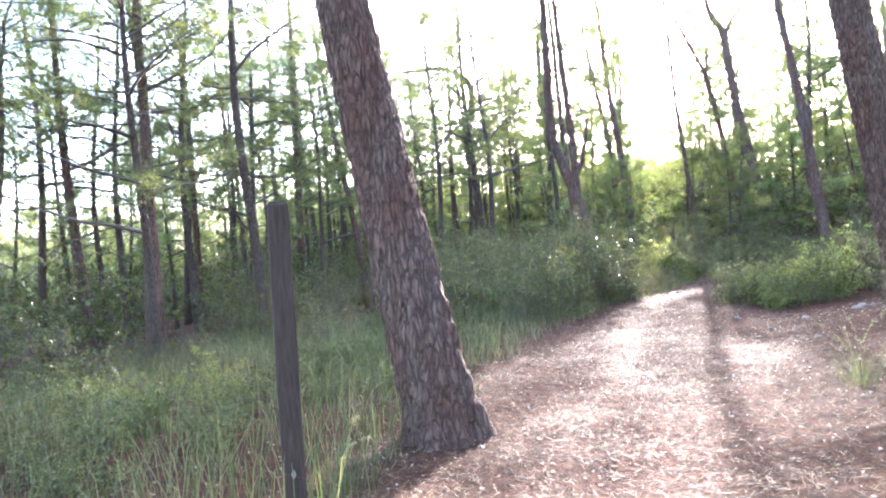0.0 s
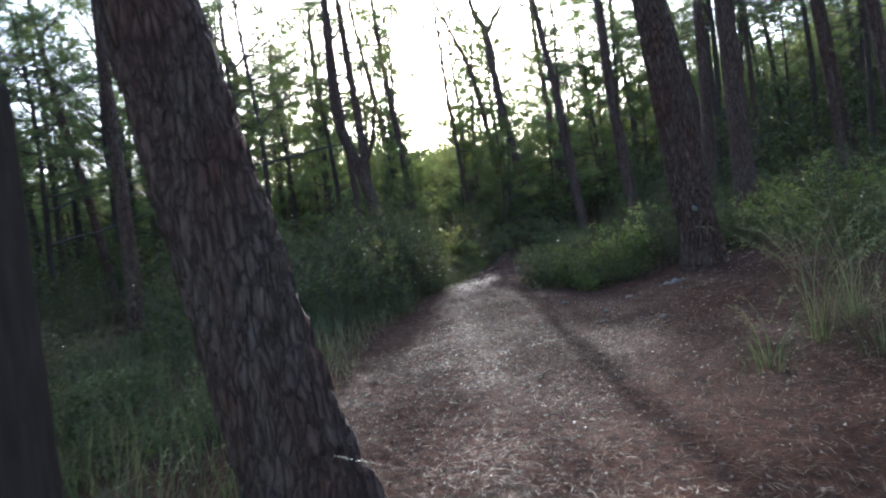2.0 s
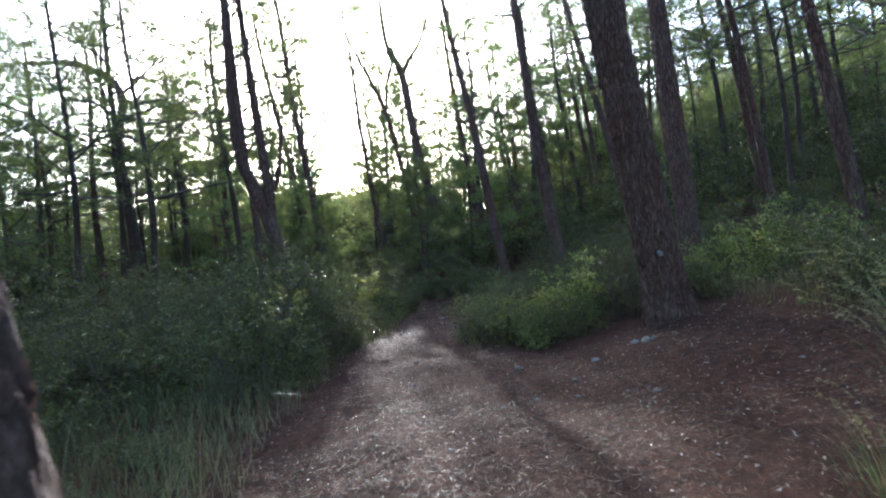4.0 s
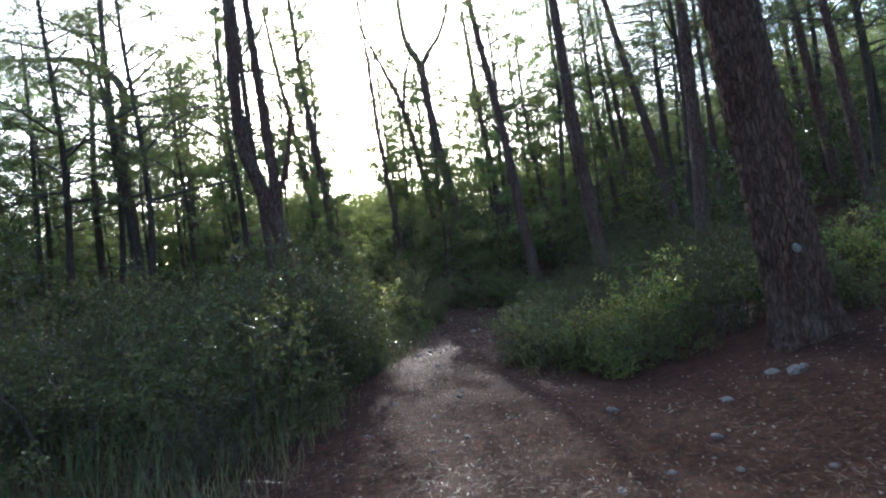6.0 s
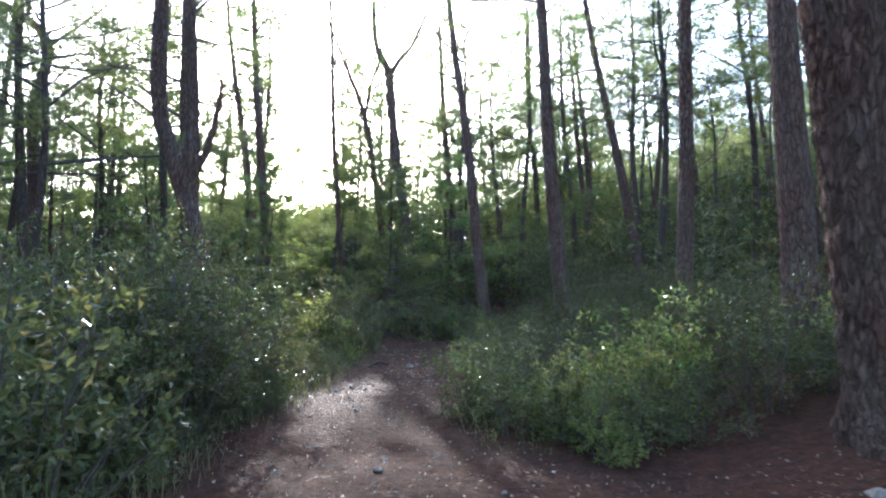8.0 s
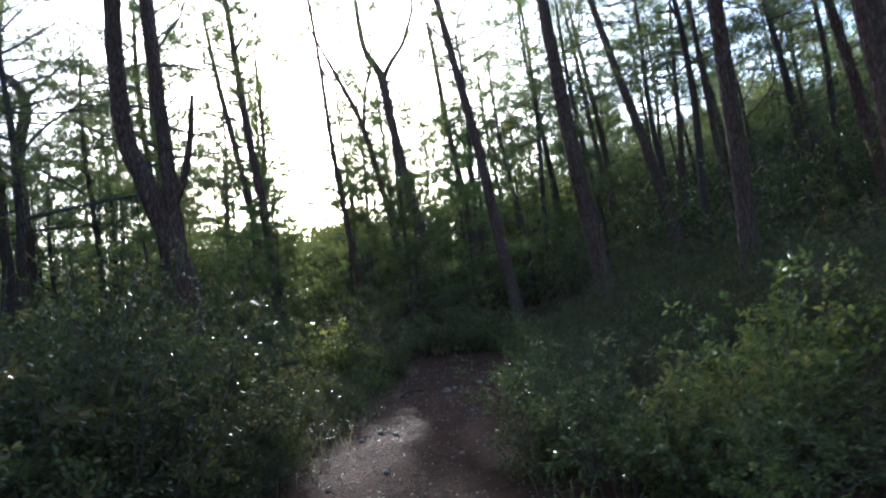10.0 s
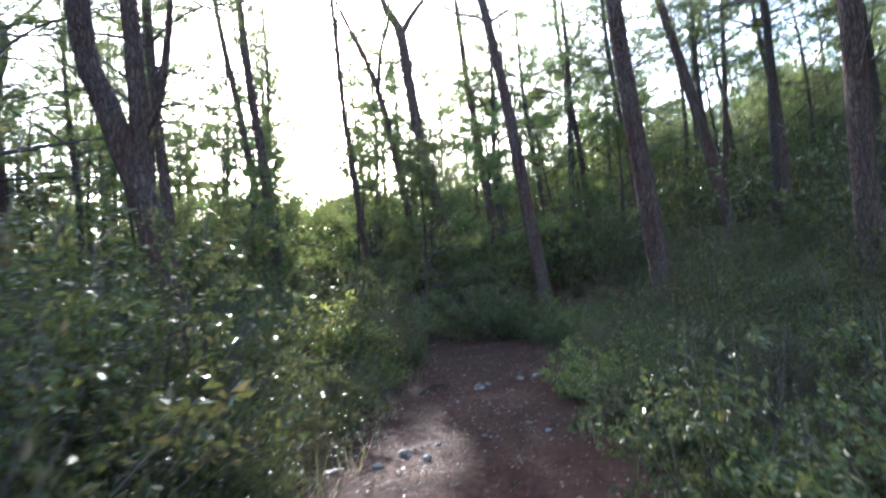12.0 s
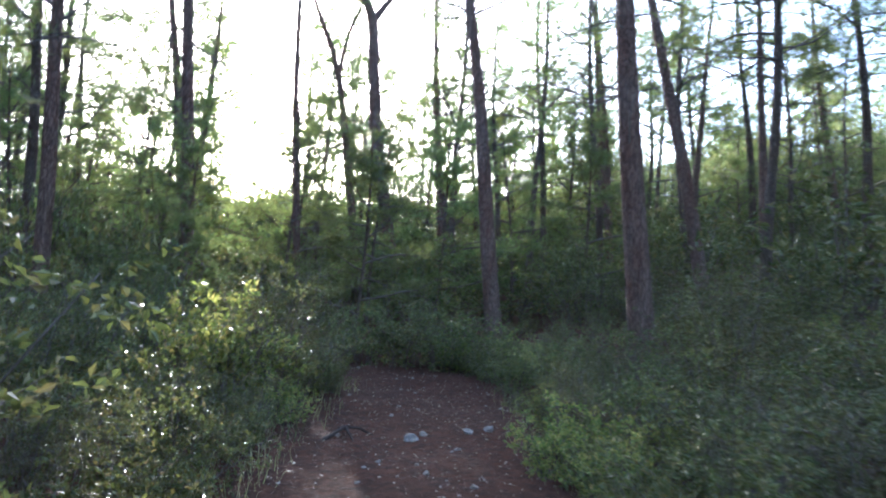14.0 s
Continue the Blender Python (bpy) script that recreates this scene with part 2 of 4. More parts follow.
def ground_z(x, y, rough=True):
    x, y = np.asarray(x, float), np.asarray(y, float)
    h = np.interp(y, LANE_Y, LANE_Z)
    right = np.maximum(0, x - 1.2)
    right = np.where(right < 1.5, right * right / 3.0, right - 0.75)
    right = np.where(right > 45, 45 + (right - 45) * 0.3, right)
    left = np.maximum(0, -x - 3.0)
    h = h + right * 0.21 - np.minimum(left, 40) * 0.035
    if rough:
        h = h + 0.03 * np.sin(x * 1.7 + 0.6 * y) * np.cos(y * 1.3 - 0.4 * x) + 0.018 * np.sin(x * 4.1 - y * 2.3) * np.sin(y * 3.7 + x)
    return h


def gz(x, y):
    return float(ground_z(x, y))


def spaced(edges):
    out = []
    for a, b, step in edges:
        out.append(np.arange(a, b, step))
    return np.concatenate(out + [[edges[-1][1]]])


gx = spaced([(-700, -100, 60), (-100, -20, 5), (-20, -5, 0.8), (-5, 8, 0.16), (8, 24, 0.8), (24, 100, 5), (100, 700, 60)])
gy = spaced([(-500, -60, 60), (-60, -8, 4), (-8, 24, 0.16), (24, 50, 1.0), (50, 120, 5), (120, 900, 60)])
GX, GY = np.meshgrid(gx, gy)
GZ = ground_z(GX, GY)
near = (GX > -5) & (GX < 8) & (GY > -8) & (GY < 24)
GZ = GZ + np.where(near, rng.normal(0, 0.006, GX.shape), 0)
nx, ny = len(gx), len(gy)
q = np.arange(nx * ny).reshape(ny, nx)
gf = np.stack([q[:-1, :-1], q[:-1, 1:], q[1:, 1:], q[1:, :-1]], -1).reshape(-1, 4)
ground = new("ground", mesh("ground", np.stack([GX, GY, GZ], -1).reshape(-1, 3), gf, SOIL, True))
tagged(ground, "reddish-brown forest floor of bare earth and pine needles", "ground", kind="structure")


def lane_x(y):
    """Middle of the trodden path."""
    return np.interp(y, (-6, -4, -2.6, 0, 3, 5, 7, 10, 16, 19, 22, 26), (3.4, 2.0, 0.9, 0.2, -0.2, -0.4, -0.75, -0.95, -0.8, -0.5, -0.9, -3.5))


def verge_x(y):
    """Where the grass begins beside the clearing."""
    return np.interp(y, (-7, -4.7, -4, -3.5, -2.6, -0.5, 1, 4, 6.5), (2.8, 1.6, 1.0, 0.65, 0.35, -0.75, -1.4, -2.0, -2.2))


def is_bare(x, y):
    """True on the path and in the clearing where no shrub grows."""
    if y < 6.3 and verge_x(y) - 0.1 < x < 4.3:
        return True
    if y < 8.3 and -2.1 < x < 4.6:
        return True
    off = x - lane_x(y)
    half = np.interp(y, (8, 11, 14, 17, 21, 22.5, 23), (1.55, 1.25, 1.45, 1.6, 1.3, 1.0, 0.0))
    if off > 0:
        half = np.interp(y, (8, 9.5, 13, 16, 19, 21, 22.5, 23), (2.2, 1.1, 1.1, 1.35, 1.4, 1.3, 1.0, 0.0))
    return bool(y < 23 and abs(off) < half)


# ---------------------------------------------------------------- pines
def trunk_line(x, y, sx, sy, height, wander, r, base=None):
    z = np.linspace(0, height, 26)
    ph = r.uniform(0, 6.28, 2)
    k = np.sin(z * 0.55 + ph[0]) - math.sin(ph[0]), np.sin(z * 0.47 + ph[1]) - math.sin(ph[1])
    return np.stack([sx * z + wander * k[0], sy * z + wander * k[1], z], 1)


def trunk_mesh(name, line, diameter, sides=18, rings=60, plates=0.0, seed=0, tip=0.35, flare=0.55, mat=None):
    z0 = line[:, 2]
    s = np.linspace(0, 1, rings) ** 1.25
    zz = -0.25 + s * (z0[-1] + 0.25)
    pts = np.stack([np.interp(zz, z0, line[:, 0]), np.interp(zz, z0, line[:, 1]), zz], 1)
    rad = diameter / 2 * (1 - (1 - tip) * np.clip(zz / z0[-1], 0, 1) ** 1.1)
    a = np.linspace(0, 2 * np.pi, sides, endpoint=False)
    fl = flare * np.exp(-np.maximum(zz, 0) / (0.35 * max(diameter, 0.3) + 0.05))
    lobes = 0.55 + 0.45 * np.cos(5 * a + seed) * np.cos(2 * a + 1.7 * seed)
    lump = fl[:, None] * lobes[None] + 0.03 * np.sin(3 * a[None] + zz[:, None] * 0.8 + seed)
    if plates:
        for i in range(rings):
            for k in range(sides):
                p = Vector((math.cos(a[k]) * diameter * 7.5, math.sin(a[k]) * diameter * 7.5 + seed * 9, zz[i] * 3.6))
                p += noise.noise_vector(p * 0.6) * 0.5
                d = noise.voronoi(p)[0]
                lump[i, k] += plates * (min(1.0, (d[1] - d[0]) * 2.6) - 0.55 + 0.35 * noise.noise(p * 2.5))
    v, f = tube(pts, rad, sides, lump)
    return mesh(name, v, f, mat or BARK, True)


def limb_points(start, azimuth, rise, length, r, n=9, droop=0.0, kink=0.10):
    d = np.array([math.cos(azimuth) * math.cos(rise), math.sin(azimuth) * math.cos(rise), math.sin(rise)])
    p = [np.array(start, float)]
    for i in range(n - 1):
        d = unit(d + r.normal(0, kink, 3) + np.array([0, 0, -droop]))
        p.append(p[-1] + d * length / (n - 1))
    return np.array(p)


def crown_mesh(name, line, low, high, reach, limbs, sides, tufts, needles, r, thick=1.0):
    """Limbs that spread in layers and carry tufts of needles; returns the wood and the needles."""
    wood = Soup()
    cs, ds = [], []
    for i in range(limbs):
        u = (i + r.uniform(0, 1)) / limbs
        h = low + (high - low) * u
        base = [np.interp(h, line[:, 2], line[:, 0]), np.interp(h, line[:, 2], line[:, 1]), h]
        long = reach * (1.0 - 0.65 * u ** 1.5) * r.uniform(0.45, 1.15)
        pts = limb_points(base, i * 2.4 + r.uniform(-0.5, 0.5), r.uniform(-0.1, 0.4) + 0.45 * u, long, r, 7, -0.01, 0.15)
        wood.add(*tube(pts, np.linspace(0.034, 0.006, 7) * (0.5 + long / 4), 3))
        for j in range(sides):
            k = int(r.integers(3, 7))
            side = limb_points(pts[k], r.uniform(0, 6.28), r.uniform(-0.1, 0.35), long * r.uniform(0.18, 0.42), r, 3, 0, 0.25)
            if j % 3 == 0:
                wood.add(*tube(side, np.linspace(0.013, 0.004, 3), 3))
            t = r.uniform(0.25, 1, tufts)
            q = np.stack([np.interp(t * 2, range(3), side[:, c]) for c in range(3)], 1)
            cs.append(q + r.normal(0, 0.13, q.shape) * [1, 1, 0.6])
            ds.append(np.tile(side[-1] - side[0], (tufts, 1)))
        t = r.uniform(0.6, 1, tufts)
        q = np.stack([np.interp(t * 6, range(7), pts[:, c]) for c in range(3)], 1)
        cs.append(q + r.normal(0, 0.12, q.shape))
        ds.append(np.tile(pts[-1] - pts[0], (tufts, 1)))
    c, d = np.concatenate(cs), unit(np.concatenate(ds))
    d = unit(d + r.normal(0, 0.45, d.shape) + [0, 0, 0.3])
    c, d = np.repeat(c, needles, 0), np.repeat(d, needles, 0)
    a = unit(d * 0.75 + r.normal(0, 0.62, d.shape))
    n = len(c)
    L = r.uniform(0.12, 0.24, n)[:, None] * (0.75 + 0.25 * thick)
    s = unit(np.cross(a, r.normal(size=(n, 3)))) * r.uniform(0.0035, 0.007, n)[:, None] * thick
    root = c + d * r.uniform(-0.08, 0.08, n)[:, None]
    v = np.stack([root - s, root + s, root + a * L], 1).reshape(-1, 3)
    f = np.arange(n * 3).reshape(-1, 3)
    return wood.mesh(name + "_wood", TWIG), mesh(name, v, f, NEEDLE)


def dead_branch(r, length=1.4):
    s = Soup()
    pts = limb_points((0, 0, 0), 0, r.uniform(0.0, 0.5), length, r, 9, 0.0, 0.22)
    s.add(*tube(pts, np.linspace(0.022, 0.005, 9), 5))
    for k in (3, 4, 5, 6, 7):
        tw = limb_points(pts[k], r.uniform(-1.3, 1.3), r.uniform(-0.3, 0.8), length * r.uniform(0.15, 0.4), r, 5, 0, 0.25)
        s.add(*tube(tw, np.linspace(0.009, 0.003, 5), 3))
    return s.mesh("branch", TWIG)


r0 = np.random.default_rng(21)
DEAD = [dead_branch(r0, l) for l in (0.9, 1.3, 1.7, 2.1)]

# name, x, y, lean east, lean north, diameter, height, crown from, label
PINES = [
    ("near", -0.44, -0.43, -0.215, -0.006, 0.62, 13, 8.5, "thick leaning pine trunk with rough grey-brown bark beside the path"),
    ("marked", 3.40, 7.88, -0.112, -0.060, 0.66, 15, 9.0, "thick pine with deeply plated bark and a pale lichen spot"),
    ("behind", 5.32, 12.15, 0.003, -0.029, 0.52, 15, 9.0, "straight mature pine rising from bright green undergrowth"),
    ("d", 3.60, 20.64, -0.058, -0.011, 0.50, 15, 9.5, "tall dark pine trunk standing behind shrubs on the slope"),
    ("f", 8.03, 26.65, -0.163, 0.009, 0.44, 15, 9.0, "leaning pine trunk with a forked top on the slope"),
    ("e", 8.96, 36.8, -0.063, 0.01, 0.40, 15, 9.0, "slim straight pine far back on the slope"),
    ("h", 5.51, 16.89, 0.035, -0.040, 0.40, 15, 9.0, "slender dark pine trunk among green shrubs"),
    ("c", 1.71, 26.19, -0.105, 0.045, 0.48, 16, 9.5, "tall pine trunk leaning slightly beyond the end of the path"),
    ("b", 0.90, 35.91, -0.066, 0.019, 0.50, 16, 8.0, "tall pine with many thin side branches in the distance"),
    ("m", -9.17, 33.3, -0.136, -0.011, 0.46, 17, 9.2, "slim leaning pine trunk against the bright sky"),
    ("n", -6.65, 26.09, -0.077, -0.018, 0.40, 16, 10.5, "slim pine trunk standing close to another against bright sky"),
    ("p", -19.44, 28.53, 0.016, 0.007, 0.44, 15, 6.0, "dark pine trunk in the thicket beyond the shrubs"),
    ("s", -8.42, 22.67, -0.024, -0.045, 0.34, 15, 6.8, "slender upright pine trunk behind tall shrubs"),
    ("t", -4.53, 30.5, -0.058, -0.008, 0.28, 17, 11.5, "thin straight pine trunk standing in the glare of the sun"),
    # k: two added pines whose crowns shade the sun's lane
    ("k", -13.2, 44.5, 0.02, 0.0, 0.32, 16.5, 8.0, "tall thin pine with an open crown far back"),
    ("k", -6.9, 46.0, -0.03, 0.0, 0.30, 17.0, 9.0, "tall thin pine with an open crown far back"),
    ("fa", 8.28, 34.85, -0.074, 0.018, 0.36, 14, 8.0, "pine with wide bare side branches on the far slope"),
    ("v", 10.83, 33.64, 0.12, 0.012, 0.33, 13, 8.0, "thin pine leaning uphill on the slope"),
    ("w", 9.90, 26.73, 0.012, 0.004, 0.30, 12, 7.0, "thin upright pine on the slope"),
    ("x", 17.35, 33.06, -0.055, 0.018, 0.36, 13, 6.0, "thin pine far up the slope"),
    ("z", 7.70, 9.80, -0.12, 0.0, 0.30, 11, 6.0, "young leaning pine with a sunlit edge on the slope"),
    ("y", 11.2, 20.3, -0.12, 0.0, 0.36, 12, 6.0, "leaning pine trunk in the shade of the slope"),
    ("w2", 8.7, 14.9, -0.10, 0.0, 0.26, 11, 6.0, "slim leaning pine catching the light on one edge"),
    ("a1", -12.24, 3.35, 0.002, 0.01, 0.36, 13, 6.5, "brown pine trunk of a close pair above the grass"),
    ("a1b", -12.9, 3.95, -0.055, -0.017, 0.25, 12, 6.0, "thinner pine trunk of a close pair above the grass"),
    ("a2", -17.0, 12.6, 0.013, 0.004, 0.40, 14, 8.0, "straight dark pine trunk standing behind the wooden post"),
    ("a6", -15.0, 14.6, -0.137, -0.045, 0.34, 13, 8.0, "leaning thin pine trunk in front of open sky"),
    ("a7", -8.67, 7.94, 0.018, 0.007, 0.34, 13, 8.0, "upright pine trunk in the undergrowth near the leaning pine"),
    ("a3", -18.36, 8.77, -0.03, -0.015, 0.30, 12, 6.0, "thin pine trunk in a sunlit grove"),
    ("a4", -16.0, 3.5, -0.046, -0.034, 0.34, 12, 5.0, "pine trunk with low side limbs in a sunlit grove"),
]
CROWNS = []
for k in range(4):
    rr = np.random.default_rng(40 + k)
    ln = np.array([[0, 0, 0.0], [0, 0, 6.5]])
    CROWNS.append(crown_mesh("crown", ln, 0.0, 6.0, 4.0, 22, 7, 7, 13, rr, 1.2))


def pine(key, x, y, sx, sy, dia, height, low, label, r):
    close = key in ("near", "marked")
    ob = thing("pine_tree", (x, y, gz(x, y) - 0.02), label, "pine tree", "pines of the grove")
    line = trunk_line(x, y, sx, sy, height, 0.02 if close else 0.05, r)
    sides, rings = (96, 260) if close else (22, 70)
    part("trunk", trunk_mesh("trunk", line, dia, sides, rings, 0.125 if close else 0.05, r.uniform(0, 6), mat=BARK), ob)
    wood, green = CROWNS[int(r.integers(0, 4))]
    top = [np.interp(low, line[:, 2], line[:, c]) for c in range(3)]
    size = (height - low) / 6.0
    for me, nm in ((wood, "limb"), (green, "crown")):
        c = part(nm, me, ob)
        c.matrix_basis = Matrix.LocRotScale(top, Euler((-sy, sx, r.uniform(0, 6.28))), (1, 1, size))
    if key in ("near", "n", "k"):
        for me, nm in (CROWNS[3][0], "limb"), (CROWNS[3][1], "crown"):
            c = part(nm, me, ob)
            c.matrix_basis = Matrix.LocRotScale(top, Euler((-sy, sx, r.uniform(0, 6.28))), (1, 1, size))
    for i in range(int(r.integers(4, 8))):
        h = r.uniform(max(2.6, low * 0.35), low + 0.5)
        if key == "near":
            h = r.uniform(4.5, low)
        b = part("branch", DEAD[int(r.integers(0, 4))], ob, "bare dead branch")
        at = [np.interp(h, line[:, 2], line[:, c]) for c in range(3)]
        b.matrix_basis = Matrix.LocRotScale(at, Euler((r.uniform(-0.3, 0.3), -r.uniform(-0.2, 0.4), r.uniform(0, 6.28))), (1, 1, 1))
    return ob, line


tree_at = {}
for i, row in enumerate(PINES):
    tree_at[row[0]] = pine(*row, np.random.default_rng(100 + i))


def bent_tree(name, label, x, y, stems, low, r):
    """A tree with bent stems: each is a list of (east, north, up, radius) from the base."""
    ob = thing(name, (x, y, gz(x, y) - 0.02), label, "pine tree", "pines of the grove")
    for j, s in enumerate(stems):
        s = np.array(s, float)
        t = np.linspace(0, len(s) - 1, len(s) * 7)
        k = np.arange(len(s))
        m = [np.interp(t, k, s[:, c]) for c in range(4)]
        for c in range(3):
            m[c] = np.convolve(np.pad(m[c], 4, mode="reflect", reflect_type="odd"), np.hanning(11)[1:-1] / np.hanning(11)[1:-1].sum(), "valid")
        pts = np.stack(m[:3], 1)
        a = np.linspace(0, 6.28, 18, endpoint=False)
        lump = 0.05 * np.sin(a[None] * 5 + pts[:, 2:3] * 6) + 0.05 * r.normal(size=(len(pts), 18))
        v, f = tube(pts, m[3], 18, lump)
        part("trunk" if j == 0 else "stem", mesh("stem", v, f, BARK, True), ob)
    return ob


# forked tree beside the path
rl = np.random.default_rng(5)
L = bent_tree("forked_pine_tree", "forked pine with a curved stem and a broken snag", -5.25, 16.2, [
    [(0, 0, -0.2, 0.27), (-0.1, 0, 1.5, 0.23), (-0.25, -0.2, 3.1, 0.22), (-0.65, -0.3, 4.4, 0.19), (-1.02, -0.5, 5.6, 0.165), (-1.05, -0.6, 7.0, 0.155), (-0.9, -0.8, 8.6, 0.14), (-0.8, -1.0, 12, 0.09), (-0.8, -1.0, 14, 0.03)],
    [(-0.35, -0.2, 3.6, 0.15), (-0.36, -0.2, 4.7, 0.14), (-0.42, -0.2, 6.0, 0.13), (-0.55, -0.2, 8.0, 0.11), (-0.7, -0.2, 11, 0.07), (-0.7, -0.2, 13, 0.03)],
    [(-0.35, -0.25, 4.2, 0.09), (-0.02, -0.3, 4.8, 0.075), (0.18, -0.35, 5.5, 0.06), (0.30, -0.38, 6.4, 0.04)]], 10, rl)
for me, nm, at in ((CROWNS[1][0], "limb", (-0.8, -1, 9.8)), (CROWNS[1][1], "crown", (-0.8, -1, 9.8)), (CROWNS[2][0], "limb", (-0.7, -0.2, 10)), (CROWNS[2][1], "crown", (-0.7, -0.2, 10))):
    c = part(nm, me, L)
    c.matrix_basis = Matrix.LocRotScale(at, None, (0.8, 0.8, 0.7))
for i in range(7):
    b = part("branch", DEAD[i % 4], L, "bare dead branch")
    h = rl.uniform(4.5, 9.5)
    b.matrix_basis = Matrix.LocRotScale((-0.95 if h > 5.5 else -0.6, -0.5, h), Euler((0, -0.2, rl.uniform(0, 6.28))), (1, 1, 1))

# the tree with the Y fork
A = bent_tree("forked_pine_tree", "tall slim pine with a Y-shaped fork high up", -0.93, 32.46, [
    [(0, 0, -0.2, 0.29), (-0.6, 0, 3, 0.25), (-1.3, 0.1, 7, 0.23), (-1.6, 0.2, 10, 0.22), (-1.75, 0.3, 12.2, 0.21), (-2.45, 0.3, 13.4, 0.14), (-2.6, 0.3, 15, 0.12), (-2.6, 0.3, 18, 0.04)],
    [(-1.70, 0.3, 12.0, 0.15), (-1.2, 0.3, 12.8, 0.11), (-0.5, 0.3, 13.6, 0.09), (0.2, 0.3, 15.4, 0.06), (0.3, 0.3, 17, 0.03)]], 13, rl)
for me, nm in ((CROWNS[0][0], "limb"), (CROWNS[0][1], "crown")):
    c = part(nm, me, A)
    c.matrix_basis = Matrix.LocRotScale((-2.2, 0.3, 14.2), None, (0.9, 0.9, 0.7))
for i in range(6):
    b = part("branch", DEAD[i % 4], A, "bare dead branch")
    h = rl.uniform(6, 12)
    b.matrix_basis = Matrix.LocRotScale((np.interp(h, (3, 7, 12), (-0.6, -1.3, -1.75)), 0.15, h), Euler((0, -0.2, rl.uniform(0, 6.28))), (1.3, 1.3, 1.3))

# distant tree with a fork leaning to the sun
U = bent_tree("forked_pine_tree", "slim far pine with a long bent fork", -2.52, 34.44, [
    [(0, 0, -0.2, 0.19), (-0.8, 0, 5, 0.16), (-1.3, 0, 8.5, 0.15), (-1.7, 0, 10.5, 0.12), (-2.9, 0, 13.5, 0.09), (-3.9, 0, 16, 0.05)],
    [(-1.6, 0, 10.0, 0.10), (-1.3, 0, 12, 0.08), (-0.8, 0, 13.2, 0.07), (-0.6, 0, 16, 0.03)]], 13, rl)
c = part("crown", CROWNS[3][1], U)
c.matrix_basis = Matrix.LocRotScale((-1.2, 0, 9.5), None, (0.8, 0.8, 0.7))
c = part("limb", CROWNS[3][0], U)
c.matrix_basis = Matrix.LocRotScale((-1.2, 0, 9.5), None, (0.8, 0.8, 0.7))

# crooked tree with a sideways arm
Q = bent_tree("crooked_pine_tree", "crooked pine whose stem bends into a long sideways arm", -16.45, 27.02, [
    [(0, 0, -0.2, 0.30), (-0.1, 0, 3, 0.26), (-0.2, 0, 6, 0.24), (-0.55, 0, 9.2, 0.22), (0.1, 0, 11.6, 0.20), (-0.5, 0, 12.7, 0.18), (-2.2, 0, 13.8, 0.14), (-5.5, 0, 14.2, 0.08)],
    [(0.05, 0, 11.9, 0.08), (1.2, 0, 12.7, 0.06), (2.6, 0, 13.9, 0.03)],
    [(-1.0, 0, 13.2, 0.08), (-0.9, 0, 15, 0.06), (-0.6, 0, 17, 0.03)]], 13, rl)
for at in ((-4.5, 0, 13.0), (-0.8, 0, 14.2)):
    for me, nm in ((CROWNS[2][0], "limb"), (CROWNS[2][1], "crown")):
        c = part(nm, me, Q)
        c.matrix_basis = Matrix.LocRotScale(at, None, (0.9, 0.9, 0.6))

# ---- the surrounding forest
YOUNG = []
#         height, trunk, crown from, reach, limbs
SORTS = ((7.5, 0.15, 1.4, 3.0, 22), (9.5, 0.19, 2.6, 3.7, 22), (12.0, 0.24, 4.8, 4.2, 22), (14.0, 0.30, 6.8, 4.5, 22), (5.5, 0.11, 0.4, 2.2, 22))
FAR_YOUNG = []
for k, (hgt, wide, low, reach, limbs) in enumerate(SORTS):
    rr = np.random.default_rng(60 + k)
    ln = trunk_line(0, 0, rr.uniform(-0.07, 0.02), rr.uniform(-0.03, 0.03), hgt, 0.12, rr)
    tm = trunk_mesh("trunk", ln, wide, 9, 22, 0, k, mat=BARK_FAR)
    YOUNG.append((tm, *crown_mesh("crown", ln, low, hgt - 0.2, reach, limbs, 7, 7, 11, rr, 1.3)))
    FAR_YOUNG.append((tm, *crown_mesh("crown", ln, low, hgt - 0.2, reach, limbs, 5, 6, 9, rr, 2.7)))
FILL_LABELS = ("young pine with foliage down to the undergrowth", "slim pine with airy needle foliage", "tall pine with a bare lower trunk",
               "tall mature pine with a high crown", "small bushy pine sapling")
taken = [(row[1], row[2]) for row in PINES] + [(-5.25, 16.2), (-0.93, 32.5), (-2.5, 34.4), (-16.4, 27)]
rf = np.random.default_rng(11)
sx_, sy_ = math.sin(radians(SUN_LEFT)), math.cos(radians(SUN_LEFT))


def fill_tree(x, y, k, size, airy=False):
    ob = thing("pine_tree", (x, y, gz(x, y) - 0.05), FILL_LABELS[k], "pine tree", "forest behind the grove", rf.uniform(0, 6.28), size)
    sort = YOUNG[k] if math.hypot(x, y - 6) < 33 and not airy else FAR_YOUNG[k]
    part("trunk", sort[0], ob)
    part("limb", sort[1], ob)
    part("crown", sort[2], ob)
    taken.append((x, y))


# low pines added between the path and the sun to shade the ground
for x, y, k, size in ((-2.1, 25.3, 4, 1.0), (-1.9, 27.6, 0, 0.8), (-8.9, 32.0, 0, 0.95), (-8.6, 29.0, 1, 0.9),
                      (0.2, 29.3, 4, 1.2), (2.9, 30.2, 0, 0.9), (-11, 25.5, 0, 0.9), (-12.6, 29.5, 1, 1.0), (-4.9, 30.3, 1, 0.82), (-4.6, 34.2, 1, 0.93), (-7.7, 28.5, 0, 0.95), (-6.2, 24.5, 4, 0.92), (-11.6, 33.5, 1, 1.0), (-5.1, 32.3, 4, 1.2), (5.2, 29.5, 4, 1.2)):
    fill_tree(x, y, k, size)
